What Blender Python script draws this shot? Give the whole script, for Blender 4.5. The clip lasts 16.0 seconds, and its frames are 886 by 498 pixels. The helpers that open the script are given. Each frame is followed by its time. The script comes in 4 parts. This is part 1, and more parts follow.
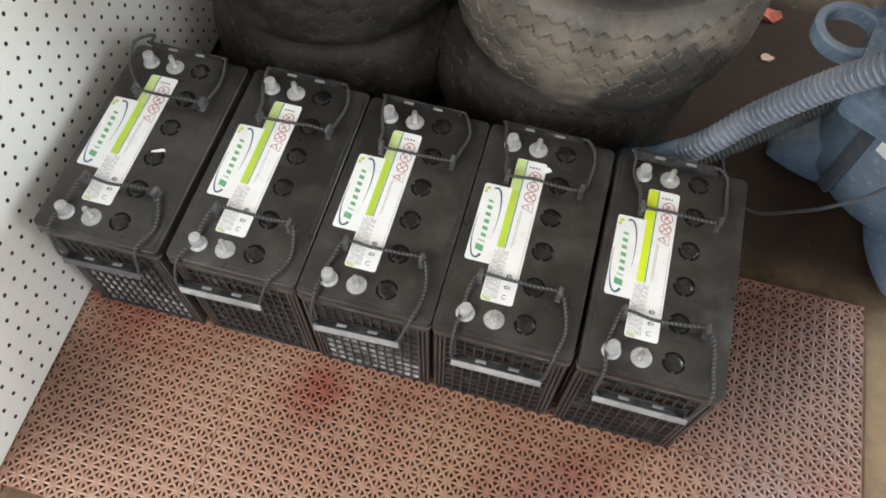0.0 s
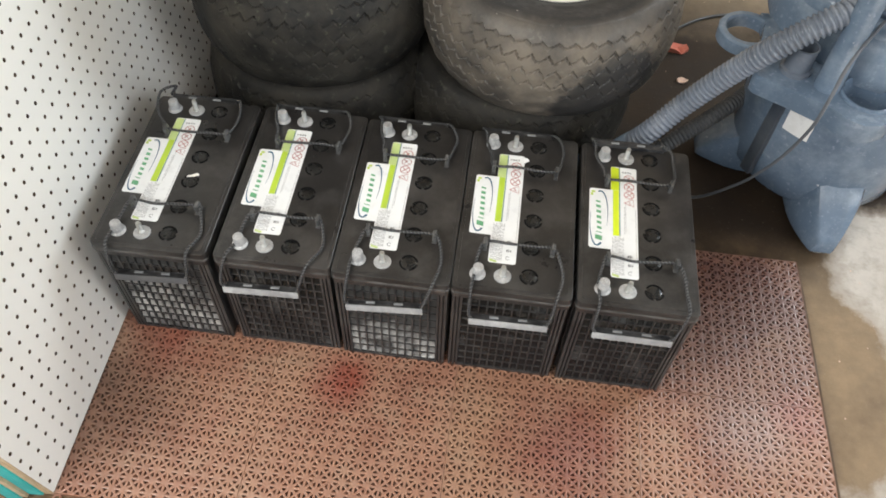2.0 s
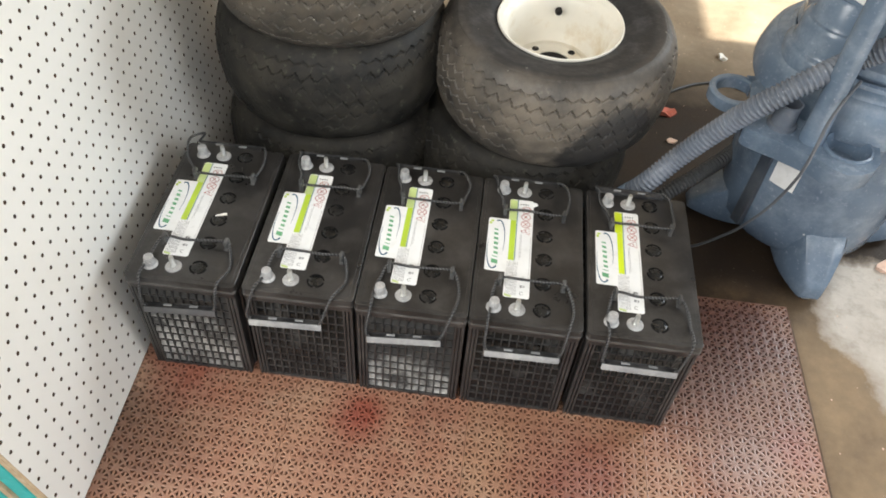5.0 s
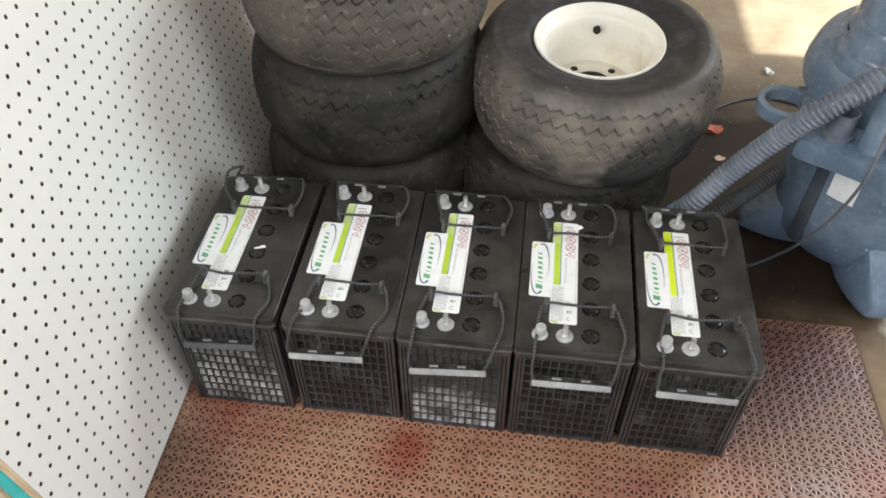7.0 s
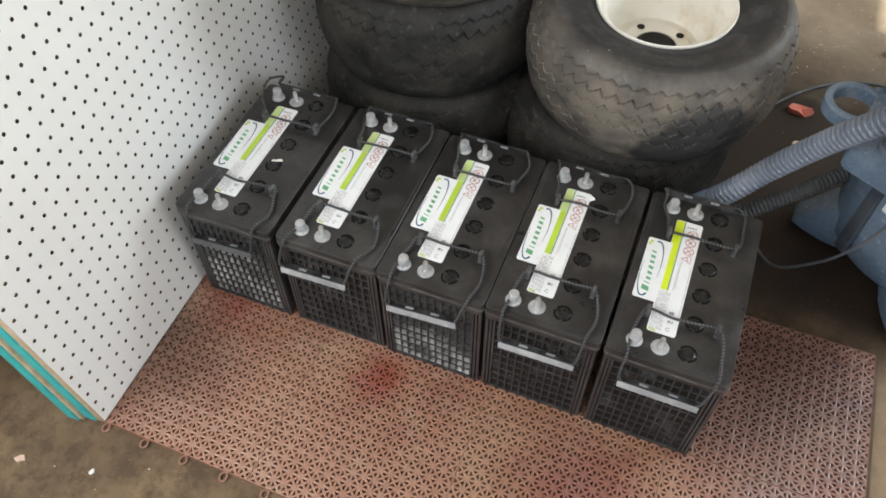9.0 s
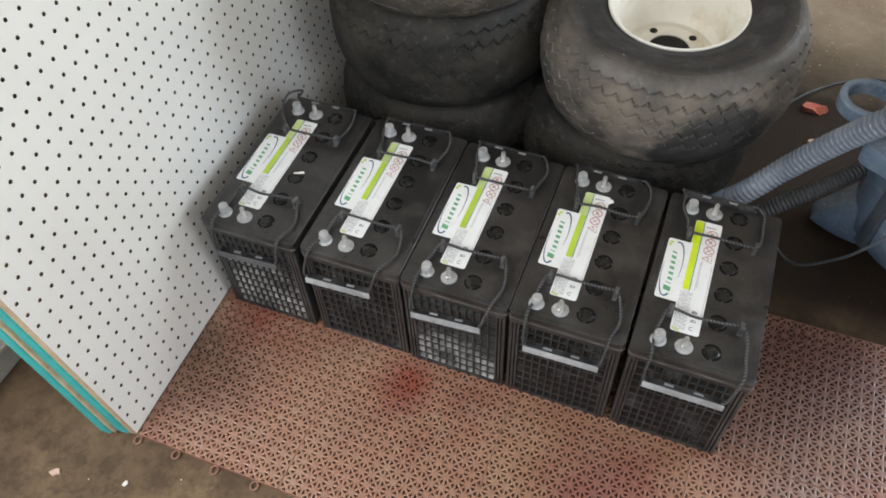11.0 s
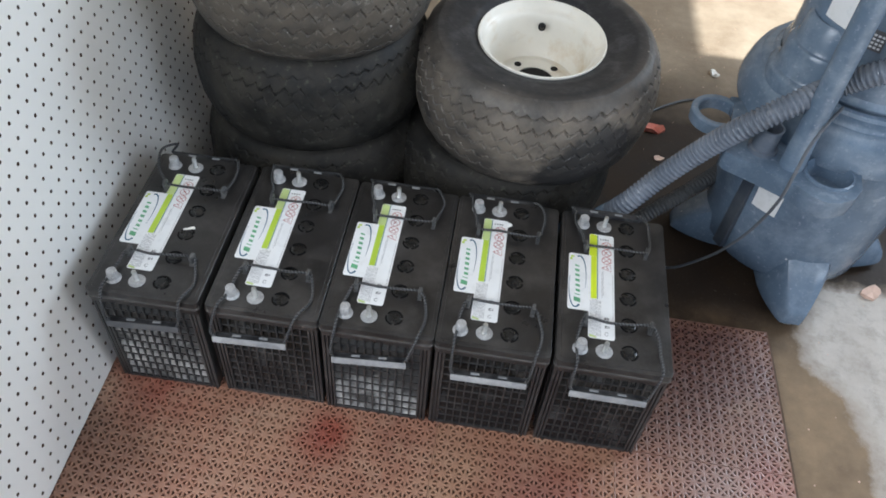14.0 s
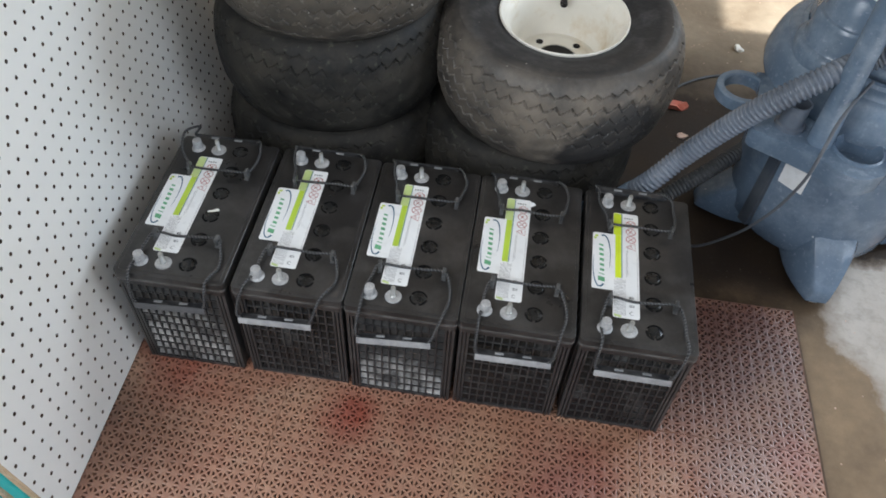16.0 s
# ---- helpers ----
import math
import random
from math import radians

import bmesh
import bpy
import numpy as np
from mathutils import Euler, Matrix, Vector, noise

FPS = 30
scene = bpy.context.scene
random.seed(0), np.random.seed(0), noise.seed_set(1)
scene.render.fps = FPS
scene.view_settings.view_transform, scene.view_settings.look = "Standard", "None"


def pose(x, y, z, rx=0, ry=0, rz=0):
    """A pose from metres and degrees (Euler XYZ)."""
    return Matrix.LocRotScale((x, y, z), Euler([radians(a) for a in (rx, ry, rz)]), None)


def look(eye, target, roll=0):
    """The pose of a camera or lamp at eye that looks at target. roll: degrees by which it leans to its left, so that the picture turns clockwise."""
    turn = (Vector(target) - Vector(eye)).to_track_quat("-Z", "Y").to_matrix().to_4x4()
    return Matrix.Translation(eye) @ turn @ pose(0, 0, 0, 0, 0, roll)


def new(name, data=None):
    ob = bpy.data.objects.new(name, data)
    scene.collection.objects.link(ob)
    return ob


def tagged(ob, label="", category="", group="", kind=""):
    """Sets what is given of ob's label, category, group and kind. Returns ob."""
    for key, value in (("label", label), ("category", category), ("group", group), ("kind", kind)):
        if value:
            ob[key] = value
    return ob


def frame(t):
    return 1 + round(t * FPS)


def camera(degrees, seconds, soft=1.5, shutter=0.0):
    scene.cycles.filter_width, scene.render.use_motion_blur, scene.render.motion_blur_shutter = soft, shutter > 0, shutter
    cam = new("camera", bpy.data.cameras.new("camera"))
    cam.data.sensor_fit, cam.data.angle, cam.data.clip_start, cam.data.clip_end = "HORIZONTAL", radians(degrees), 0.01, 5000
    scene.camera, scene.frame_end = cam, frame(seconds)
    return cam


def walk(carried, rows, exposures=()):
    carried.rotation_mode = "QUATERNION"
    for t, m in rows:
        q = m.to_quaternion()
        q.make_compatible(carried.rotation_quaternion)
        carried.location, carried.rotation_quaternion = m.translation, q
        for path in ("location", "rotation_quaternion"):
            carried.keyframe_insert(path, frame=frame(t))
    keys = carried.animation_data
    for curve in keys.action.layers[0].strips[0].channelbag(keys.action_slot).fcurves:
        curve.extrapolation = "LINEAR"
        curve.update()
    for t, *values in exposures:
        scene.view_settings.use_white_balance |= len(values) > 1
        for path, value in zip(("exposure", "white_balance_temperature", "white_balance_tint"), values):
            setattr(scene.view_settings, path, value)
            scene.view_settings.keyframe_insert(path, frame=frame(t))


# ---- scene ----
cam = camera(60.2, 16.0, soft=1.75)
PATH = [
    (0, (0.678, -0.349, 1.143), (0.454, 0.557, -0.626), 1.6),
    (0.5, (0.665, -0.357, 1.121), (0.499, 0.583, -0.637), 4.0),
    (1, (0.592, -0.433, 1.152), (0.505, 0.551, -0.587), 3.0),
    (1.5, (0.57, -0.522, 1.181), (0.553, 0.507, -0.533), 3.7),
    (2, (0.621, -0.624, 1.194), (0.515, 0.553, -0.419), 2.8),
    (2.5, (0.603, -0.686, 1.192), (0.498, 0.548, -0.378), 2.8),
    (3, (0.578, -0.713, 1.206), (0.527, 0.585, -0.316), 3.2),
    (3.5, (0.574, -0.699, 1.196), (0.551, 0.613, -0.313), 3.4),
    (4, (0.566, -0.707, 1.208), (0.543, 0.606, -0.302), 4.3),
    (6.5, (0.575, -0.727, 1.208), (0.381, 0.647, -0.232), 2.0),
    (7, (0.572, -0.702, 1.175), (0.376, 0.677, -0.26), -0.5),
    (7.5, (0.584, -0.689, 1.185), (0.517, 0.689, -0.263), 1.2),
    (8, (0.667, -0.656, 1.213), (0.465, 0.628, -0.307), 1.0),
    (8.5, (0.753, -0.612, 1.215), (0.373, 0.552, -0.365), 0.1),
    (9, (0.762, -0.603, 1.224), (0.301, 0.512, -0.371), -0.6),
    (11.5, (0.745, -0.64, 1.241), (0.255, 0.499, -0.328), -3.8),
    (12, (0.701, -0.67, 1.252), (0.389, 0.529, -0.318), -0.0),
    (12.5, (0.641, -0.676, 1.223), (0.475, 0.558, -0.343), 1.9),
    (13, (0.623, -0.689, 1.22), (0.535, 0.591, -0.315), 4.0),
    (13.5, (0.615, -0.676, 1.21), (0.481, 0.631, -0.297), 5.0),
    (14, (0.622, -0.677, 1.216), (0.536, 0.657, -0.271), 5.7),
    (14.5, (0.639, -0.664, 1.203), (0.616, 0.668, -0.289), 4.2),
    (15, (0.645, -0.676, 1.214), (0.627, 0.674, -0.262), 3.4),
    (15.5, (0.63, -0.68, 1.215), (0.553, 0.645, -0.281), 3.7),
    (16, (0.613, -0.677, 1.215), (0.488, 0.612, -0.31), 3.9),
]
EXPOSURES = [(0, 1.31, 6400, 8), (1.5, 1.37, 6500, 8), (2.5, 1.43, 6500, 8), (4.2, 1.42, 6550, 8), (7, 1.32, 6300, 8), (7.5, 1.40, 6250, 8), (8.2, 1.32, 6250, 8), (9, 1.22, 6250, 8), (11.5, 1.08, 6150, 8), (12.5, 1.28, 5900, 8),
             (13.5, 1.10, 5800, 8), (14.5, 0.96, 5650, 8), (15, 0.96, 5650, 8), (16, 0.92, 5850, 8)]
walk(cam, [(t, look(eye, target, roll)) for t, eye, target, roll in PATH], exposures=EXPOSURES)

# ---- world, sun, lights ----
world = bpy.data.worlds.new("world")
scene.world = world
world.use_nodes = True
wn = world.node_tree.nodes
sky = wn.new("ShaderNodeTexSky")
sky.sky_type = "NISHITA"
sky.sun_disc = False
sky.sun_elevation = radians(50.3)
sky.sun_rotation = radians(90)
world.node_tree.links.new(sky.outputs[0], wn["Background"].inputs[0])
wn["Background"].inputs[1].default_value = 0.05
sun = new("sun", bpy.data.lights.new("sun", "SUN"))
sun.data.energy, sun.data.angle, sun.data.color = 5.0, radians(0.6), (1.0, 0.95, 0.86)
sun.matrix_world = look((5.0, 0.6, 4.0), (4.0, 0.6, 4.0 - math.tan(radians(50.3))))


def area(name, eye, target, sx, sy, watts, colour):
    ob = new(name, bpy.data.lights.new(name, "AREA"))
    ob.data.shape, ob.data.size, ob.data.size_y = "RECTANGLE", sx, sy
    ob.data.energy, ob.data.color = watts, colour
    ob.matrix_world = look(eye, target)
    return ob


# key light from the south-west, through an added, unseen opening
area("west_door_daylight", (-0.50, -1.02, 1.50), (0.75, 0.05, 0.0), 0.95, 1.1, 15, (1.0, 0.975, 0.935))
area("south_door_daylight", (0.95, -1.52, 1.72), (0.75, 0.2, 0.0), 2.3, 1.0, 6, (1.0, 0.97, 0.925))
area("east_door_daylight", (3.15, -0.85, 1.55), (0.3, 0.0, 0.0), 1.4, 0.9, 11, (0.95, 0.98, 1.0))
area("east_window_daylight", (3.15, 1.87, 1.80), (0.6, 0.3, 0.0), 1.0, 1.5, 26, (0.89, 0.95, 1.0))


# ---- materials ----
def ramp(nt, fac, stops):
    r = nt.nodes.new("ShaderNodeValToRGB")
    el = r.color_ramp.elements
    while len(el) < len(stops):
        el.new(0.5)
    for e, (p, c) in zip(el, stops):
        e.position = p
        e.color = (*c, 1) if len(c) == 3 else c
    nt.links.new(fac, r.inputs[0])
    return r.outputs[0]


def noise_tex(nt, scale, detail=4, rough=0.6, stretch=None):
    n = nt.nodes.new("ShaderNodeTexNoise")
    n.inputs["Scale"].default_value = scale
    n.inputs["Detail"].default_value = detail
    n.inputs["Roughness"].default_value = rough
    c = nt.nodes.new("ShaderNodeTexCoord")
    m = nt.nodes.new("ShaderNodeMapping")
    if stretch:
        m.inputs["Scale"].default_value = stretch
    nt.links.new(c.outputs["Object"], m.inputs[0])
    # every object takes its own stretch of the pattern
    info = nt.nodes.new("ShaderNodeObjectInfo")
    shift = nt.nodes.new("ShaderNodeVectorMath")
    shift.operation = "MULTIPLY_ADD"
    nt.links.new(info.outputs["Random"], shift.inputs[0])
    shift.inputs[1].default_value = (3.7, 5.3, 2.9)
    nt.links.new(m.outputs[0], shift.inputs[2])
    nt.links.new(shift.outputs[0], n.inputs["Vector"])
    return n.outputs["Fac"]


def mix(nt, fac, a, b):
    m = nt.nodes.new("ShaderNodeMix")
    m.data_type = "RGBA"
    for sock, v in ((m.inputs[0], fac), (m.inputs[6], a), (m.inputs[7], b)):
        if isinstance(v, (int, float)):
            sock.default_value = v
        elif isinstance(v, tuple):
            sock.default_value = (*v, 1)
        else:
            nt.links.new(v, sock)
    return m.outputs[2]


def surface(name, colour, rough=0.5, metal=0.0, dust=None, dust_amount=(0.45, 0.75), dust_scale=14, grain=None, grain_scale=220, bump=0.15, spec=0.5, tone=0.25, stretch=None):
    """Base colour with slow tone changes, dust or dirt in patches, and fine relief."""
    m = bpy.data.materials.new(name)
    m.use_nodes = True
    nt = m.node_tree
    b = nt.nodes["Principled BSDF"]
    slow = noise_tex(nt, dust_scale * 0.6, 5, 0.65, stretch)
    lo = tuple(c * (1 - tone) for c in colour)
    hi = tuple(min(1, c * (1 + tone)) for c in colour)
    col = ramp(nt, slow, [(0.3, lo), (0.7, hi)])
    patch = noise_tex(nt, dust_scale, 8, 0.7, stretch)
    if dust:
        f = ramp(nt, patch, [(dust_amount[0], (0, 0, 0)), (dust_amount[1], (1, 1, 1))])
        col = mix(nt, f, col, dust)
    fine = noise_tex(nt, grain_scale, 3, 0.6, stretch)
    if grain:
        f = ramp(nt, fine, [(0.60, (0, 0, 0)), (0.70, (1, 1, 1))])
        col = mix(nt, f, col, grain)
    nt.links.new(col, b.inputs["Base Color"])
    r = ramp(nt, patch, [(0.3, (rough * 0.8,) * 3), (0.75, (min(1, rough * 1.25),) * 3)])
    nt.links.new(r, b.inputs["Roughness"])
    b.inputs["Metallic"].default_value = metal
    b.inputs["Specular IOR Level"].default_value = spec
    if bump:
        bp = nt.nodes.new("ShaderNodeBump")
        bp.inputs["Strength"].default_value = bump
        bp.inputs["Distance"].default_value = 0.002
        nt.links.new(fine, bp.inputs["Height"])
        nt.links.new(bp.outputs[0], b.inputs["Normal"])
    return m


def lower_dust(m, z_mid):
    """Dust caked in the lower cells of an end grid, thinning out upwards."""
    nt = m.node_tree
    b = nt.nodes["Principled BSDF"]
    base = b.inputs["Base Color"].links[0].from_socket
    co, sep, add = (nt.nodes.new("ShaderNode" + k) for k in ("TexCoord", "SeparateXYZ", "Math"))
    nt.links.new(co.outputs["Object"], sep.inputs[0])
    add.operation = "MULTIPLY_ADD"
    nt.links.new(noise_tex(nt, 17, 7, 0.7), add.inputs[0])
    add.inputs[1].default_value = 0.22
    nt.links.new(sep.outputs[2], add.inputs[2])
    f = ramp(nt, add.outputs[0], [(z_mid + 0.085, (0, 0, 0)), (z_mid + 0.145, (1, 1, 1))])
    nt.links.new(mix(nt, f, base, (0.035, 0.034, 0.032)), b.inputs["Base Color"])


def clean_patch(m, centre, size):
    """A dark, freshly rubbed patch with a ragged rim on an otherwise dusty surface."""
    nt = m.node_tree
    b = nt.nodes["Principled BSDF"]
    base = b.inputs["Base Color"].links[0].from_socket
    co, dist, add = (nt.nodes.new("ShaderNode" + k) for k in ("NewGeometry", "VectorMath", "Math"))
    dist.operation = "DISTANCE"
    dist.inputs[1].default_value = centre
    nt.links.new(co.outputs["Position"], dist.inputs[0])
    add.operation = "MULTIPLY_ADD"
    nt.links.new(noise_tex(nt, 16, 6, 0.65), add.inputs[0])
    add.inputs[1].default_value = size * 1.5
    nt.links.new(dist.outputs["Value"], add.inputs[2])
    f = ramp(nt, add.outputs[0], [(size * 1.64, (0.86, 0.86, 0.86)), (size * 1.84, (0, 0, 0))])
    nt.links.new(mix(nt, f, base, (0.024, 0.024, 0.025)), b.inputs["Base Color"])


def flecks(m, scale, cut, colour):
    """Sparse pale crumbs of plaster stuck to a surface."""
    nt = m.node_tree
    b = nt.nodes["Principled BSDF"]
    base = b.inputs["Base Color"].links[0].from_socket
    f = ramp(nt, noise_tex(nt, scale, 2, 0.5), [(cut, (0, 0, 0)), (cut + 0.03, (1, 1, 1))])
    nt.links.new(mix(nt, f, base, colour), b.inputs["Base Color"])


def black_bead(m, inner, outer):
    """Bare black rubber round the bead, dusting over towards the tread."""
    nt = m.node_tree
    b = nt.nodes["Principled BSDF"]
    base = b.inputs["Base Color"].links[0].from_socket
    co, flat_co, size, add = (nt.nodes.new("ShaderNode" + k) for k in ("TexCoord", "VectorMath", "VectorMath", "Math"))
    flat_co.operation, size.operation, add.operation = "MULTIPLY", "LENGTH", "MULTIPLY_ADD"
    flat_co.inputs[1].default_value = (1, 1, 0)
    nt.links.new(co.outputs["Object"], flat_co.inputs[0])
    nt.links.new(flat_co.outputs[0], size.inputs[0])
    nt.links.new(noise_tex(nt, 12, 6, 0.7), add.inputs[0])
    add.inputs[1].default_value = 0.05
    nt.links.new(size.outputs["Value"], add.inputs[2])
    f = ramp(nt, add.outputs[0], [(inner + 0.025, (1, 1, 1)), (outer + 0.025, (0, 0, 0))])
    scuff = ramp(nt, noise_tex(nt, 26, 7, 0.7), [(0.5, (0.017, 0.0175, 0.020)), (0.72, (0.060, 0.060, 0.062))])
    nt.links.new(mix(nt, f, base, scuff), b.inputs["Base Color"])


M = {}
M["black"] = surface("black_plastic", (0.0195, 0.0180, 0.0172), 0.32, dust=(0.070, 0.065, 0.061), dust_amount=(0.46, 0.80), dust_scale=13, bump=0.08, grain=(0.042, 0.039, 0.037), grain_scale=420)
M["worn"] = surface("worn_black_edge", (0.045, 0.043, 0.04), 0.4, dust=(0.11, 0.105, 0.10), dust_amount=(0.4, 0.7), dust_scale=30, bump=0.2)
M["case"] = surface("black_case_plastic", (0.027, 0.0265, 0.0265), 0.36, dust=(0.075, 0.072, 0.068), dust_scale=18, bump=0.1)
M["dusty"] = surface("dusty_recess", (0.07, 0.068, 0.064), 0.6, dust=(0.50, 0.49, 0.46), dust_amount=(0.42, 0.60), dust_scale=16, bump=0.2)
M["dustylow"] = surface("dusty_lower_recess", (0.07, 0.068, 0.064), 0.6, dust=(0.50, 0.49, 0.46), dust_amount=(0.42, 0.60), dust_scale=16, bump=0.2)
lower_dust(M["dusty"], 0.135)
lower_dust(M["dustylow"], 0.075)
# same plastic as the case; the cells' shade is put in its darker base
M["recess"] = surface("shaded_grimy_recess", (0.010, 0.010, 0.010), 0.22, dust=(0.12, 0.118, 0.112), dust_amount=(0.54, 0.80), dust_scale=20, bump=0.2)
M["capblack"] = surface("cap_plastic", (0.0055, 0.0055, 0.0055), 0.27, dust=(0.020, 0.019, 0.018), dust_scale=40)
M["groove"] = surface("groove_black", (0.003, 0.003, 0.003), 0.75, bump=0, spec=0.15)
M["lead"] = surface("cast_lead", (0.36, 0.36, 0.36), 0.5, 0.35, dust=(0.60, 0.60, 0.60), dust_scale=90, grain=(0.7, 0.7, 0.7), grain_scale=500, bump=0.25)
M["steel"] = surface("dull_steel", (0.45, 0.45, 0.43), 0.42, 0.8, dust=(0.55, 0.54, 0.5), dust_scale=90, bump=0.15)
M["grip"] = surface("worn_grip_plastic", (0.25, 0.25, 0.255), 0.25, dust=(0.42, 0.42, 0.415), dust_amount=(0.4, 0.7), dust_scale=22, bump=0.2)
M["gripdark"] = surface("dark_grip_plastic", (0.02, 0.02, 0.022), 0.35, dust=(0.1, 0.1, 0.1), dust_scale=30)
M["gripdull"] = surface("dull_grip_plastic", (0.075, 0.075, 0.08), 0.45, dust=(0.1, 0.1, 0.1), dust_amount=(0.4, 0.7), dust_scale=22, bump=0.2)
M["tab"] = surface("grip_tab_plastic", (0.26, 0.265, 0.27), 0.3, bump=0.05)
M["rope"] = surface("dark_rope", (0.012, 0.012, 0.013), 0.42, dust=(0.045, 0.045, 0.045), dust_amount=(0.45, 0.75), dust_scale=150, bump=0.3)
# every third strand is paler: twist highlights put into the rope's colour
M["strand"] = surface("highlight_rope_strand", (0.09, 0.09, 0.092), 0.42, dust=(0.15, 0.15, 0.148), dust_scale=60, bump=0.3)
M["lug"] = surface("rope_lug_plastic", (0.055, 0.055, 0.055), 0.38, dust=(0.15, 0.15, 0.145), dust_scale=60)
M["paper"] = surface("label_film", (0.75, 0.755, 0.755), 0.3, dust=(0.64, 0.64, 0.62), dust_amount=(0.55, 0.8), dust_scale=30, bump=0.02, tone=0.04)
M["lime"] = surface("lime_ink", (0.42, 0.56, 0.05), 0.35, bump=0.02, tone=0.12)
M["limepale"] = surface("pale_lime_ink", (0.50, 0.60, 0.24), 0.35, bump=0.02, tone=0.15)
M["limebright"] = surface("bright_lime_ink", (0.58, 0.70, 0.02), 0.35, bump=0.02, tone=0.1)
M["navy"] = surface("navy_ink", (0.02, 0.09, 0.16), 0.35, bump=0)
M["green"] = surface("green_ink", (0.12, 0.33, 0.17), 0.35, bump=0)
M["teal_ink"] = surface("teal_ink", (0.04, 0.16, 0.17), 0.35, bump=0)
M["red"] = surface("red_ink", (0.38, 0.075, 0.06), 0.4, bump=0)
M["greyink"] = surface("grey_ink", (0.30, 0.30, 0.31), 0.4, bump=0)
M["darkink"] = surface("dark_ink", (0.08, 0.08, 0.085), 0.4, bump=0)
M["peg"] = surface("white_hardboard", (0.765, 0.755, 0.715), 0.45, dust=(0.71, 0.685, 0.62), dust_amount=(0.5, 0.9), dust_scale=3, bump=0.05, tone=0.05)
# hole walls and backing: brown hardboard darkened to put the holes' shade in colour
M["peghole"] = surface("shaded_hole_hardboard", (0.09, 0.055, 0.032), 0.8, bump=0.2)
M["tan"] = surface("bare_wood_edge", (0.46, 0.33, 0.20), 0.75, dust=(0.62, 0.52, 0.38), dust_scale=40, bump=0.5)
M["tealpaint"] = surface("teal_paint", (0.05, 0.42, 0.40), 0.5, dust=(0.55, 0.48, 0.36), dust_amount=(0.62, 0.68), dust_scale=45, bump=0.4, tone=0.18)
M["rubber"] = surface("dusty_rubber", (0.034, 0.032, 0.029), 0.55, dust=(0.098, 0.082, 0.064), dust_amount=(0.36, 0.62), dust_scale=7, grain=(0.16, 0.145, 0.12), grain_scale=75, bump=0.45)
M["rubberwet"] = surface("dusty_rubber_with_clean_patch", (0.046, 0.043, 0.040), 0.52, dust=(0.175, 0.148, 0.118), dust_amount=(0.34, 0.60), dust_scale=7, grain=(0.16, 0.145, 0.12), grain_scale=75, bump=0.45)
# dusty rubber again, darker: the lower wheels' shade is in its colour
M["rubberdark"] = surface("shaded_rubber", (0.010, 0.0095, 0.0088), 0.7, spec=0.35, dust=(0.046, 0.041, 0.033), dust_amount=(0.40, 0.68), dust_scale=11, grain=(0.06, 0.058, 0.045), grain_scale=70, bump=0.35)
black_bead(M["rubber"], 0.178, 0.232)
black_bead(M["rubberwet"], 0.178, 0.232)
clean_patch(M["rubberwet"], (0.815, 0.43, 0.255), 0.105)
flecks(M["rubber"], 85, 0.745, (0.42, 0.40, 0.36))
flecks(M["rubberwet"], 85, 0.745, (0.42, 0.40, 0.36))
M["rim"] = surface("ivory_rim_paint", (0.78, 0.745, 0.66), 0.35, dust=(0.56, 0.43, 0.25), dust_amount=(0.56, 0.80), dust_scale=8, bump=0.1, tone=0.08)
M["hole"] = surface("hole_black", (0.008, 0.007, 0.006), 0.8, bump=0)
M["vac"] = surface("blue_grey_plastic", (0.112, 0.155, 0.215), 0.24, dust=(0.29, 0.345, 0.41), dust_amount=(0.48, 0.90), dust_scale=10, bump=0.04, tone=0.18, grain=(0.19, 0.23, 0.30), grain_scale=140)
flecks(M["vac"], 60, 0.755, (0.55, 0.57, 0.58))
# drum plastic darkened to carry the shade of its recess
M["vacdark"] = surface("shaded_blue_plastic", (0.045, 0.055, 0.072), 0.45, dust=(0.09, 0.1, 0.11), dust_scale=12)
M["hose"] = surface("grey_hose_plastic", (0.125, 0.145, 0.180), 0.18, dust=(0.27, 0.29, 0.325), dust_amount=(0.5, 0.85), dust_scale=16, bump=0.08)
M["cord"] = surface("cord_rubber", (0.058, 0.060, 0.063), 0.55, bump=0.1)
M["paleCord"] = surface("dusty_cord_rubber", (0.10, 0.11, 0.125), 0.5, bump=0.1)
M["scrap"] = surface("white_paint_flake", (0.72, 0.70, 0.64), 0.7, bump=0.2)
M["redscrap"] = surface("red_scrap", (0.48, 0.11, 0.07), 0.6, dust=(0.55, 0.25, 0.18), dust_scale=60, bump=0.2)
M["pinkscrap"] = surface("pale_chip", (0.60, 0.42, 0.33), 0.8, bump=0.3)
M["plaster"] = surface("limewash_plaster", (0.56, 0.49, 0.40), 0.85, dust=(0.38, 0.31, 0.24), dust_amount=(0.5, 0.7), dust_scale=5, grain=(0.66, 0.61, 0.53), grain_scale=60, bump=0.6)
M["ceil"] = surface("ceiling_board", (0.55, 0.53, 0.49), 0.85, dust_scale=3, bump=0.2)
M["plank"] = surface("weathered_plank", (0.34, 0.31, 0.27), 0.8, dust=(0.2, 0.16, 0.12), dust_scale=18, bump=0.6, stretch=(1, 0.12, 1))


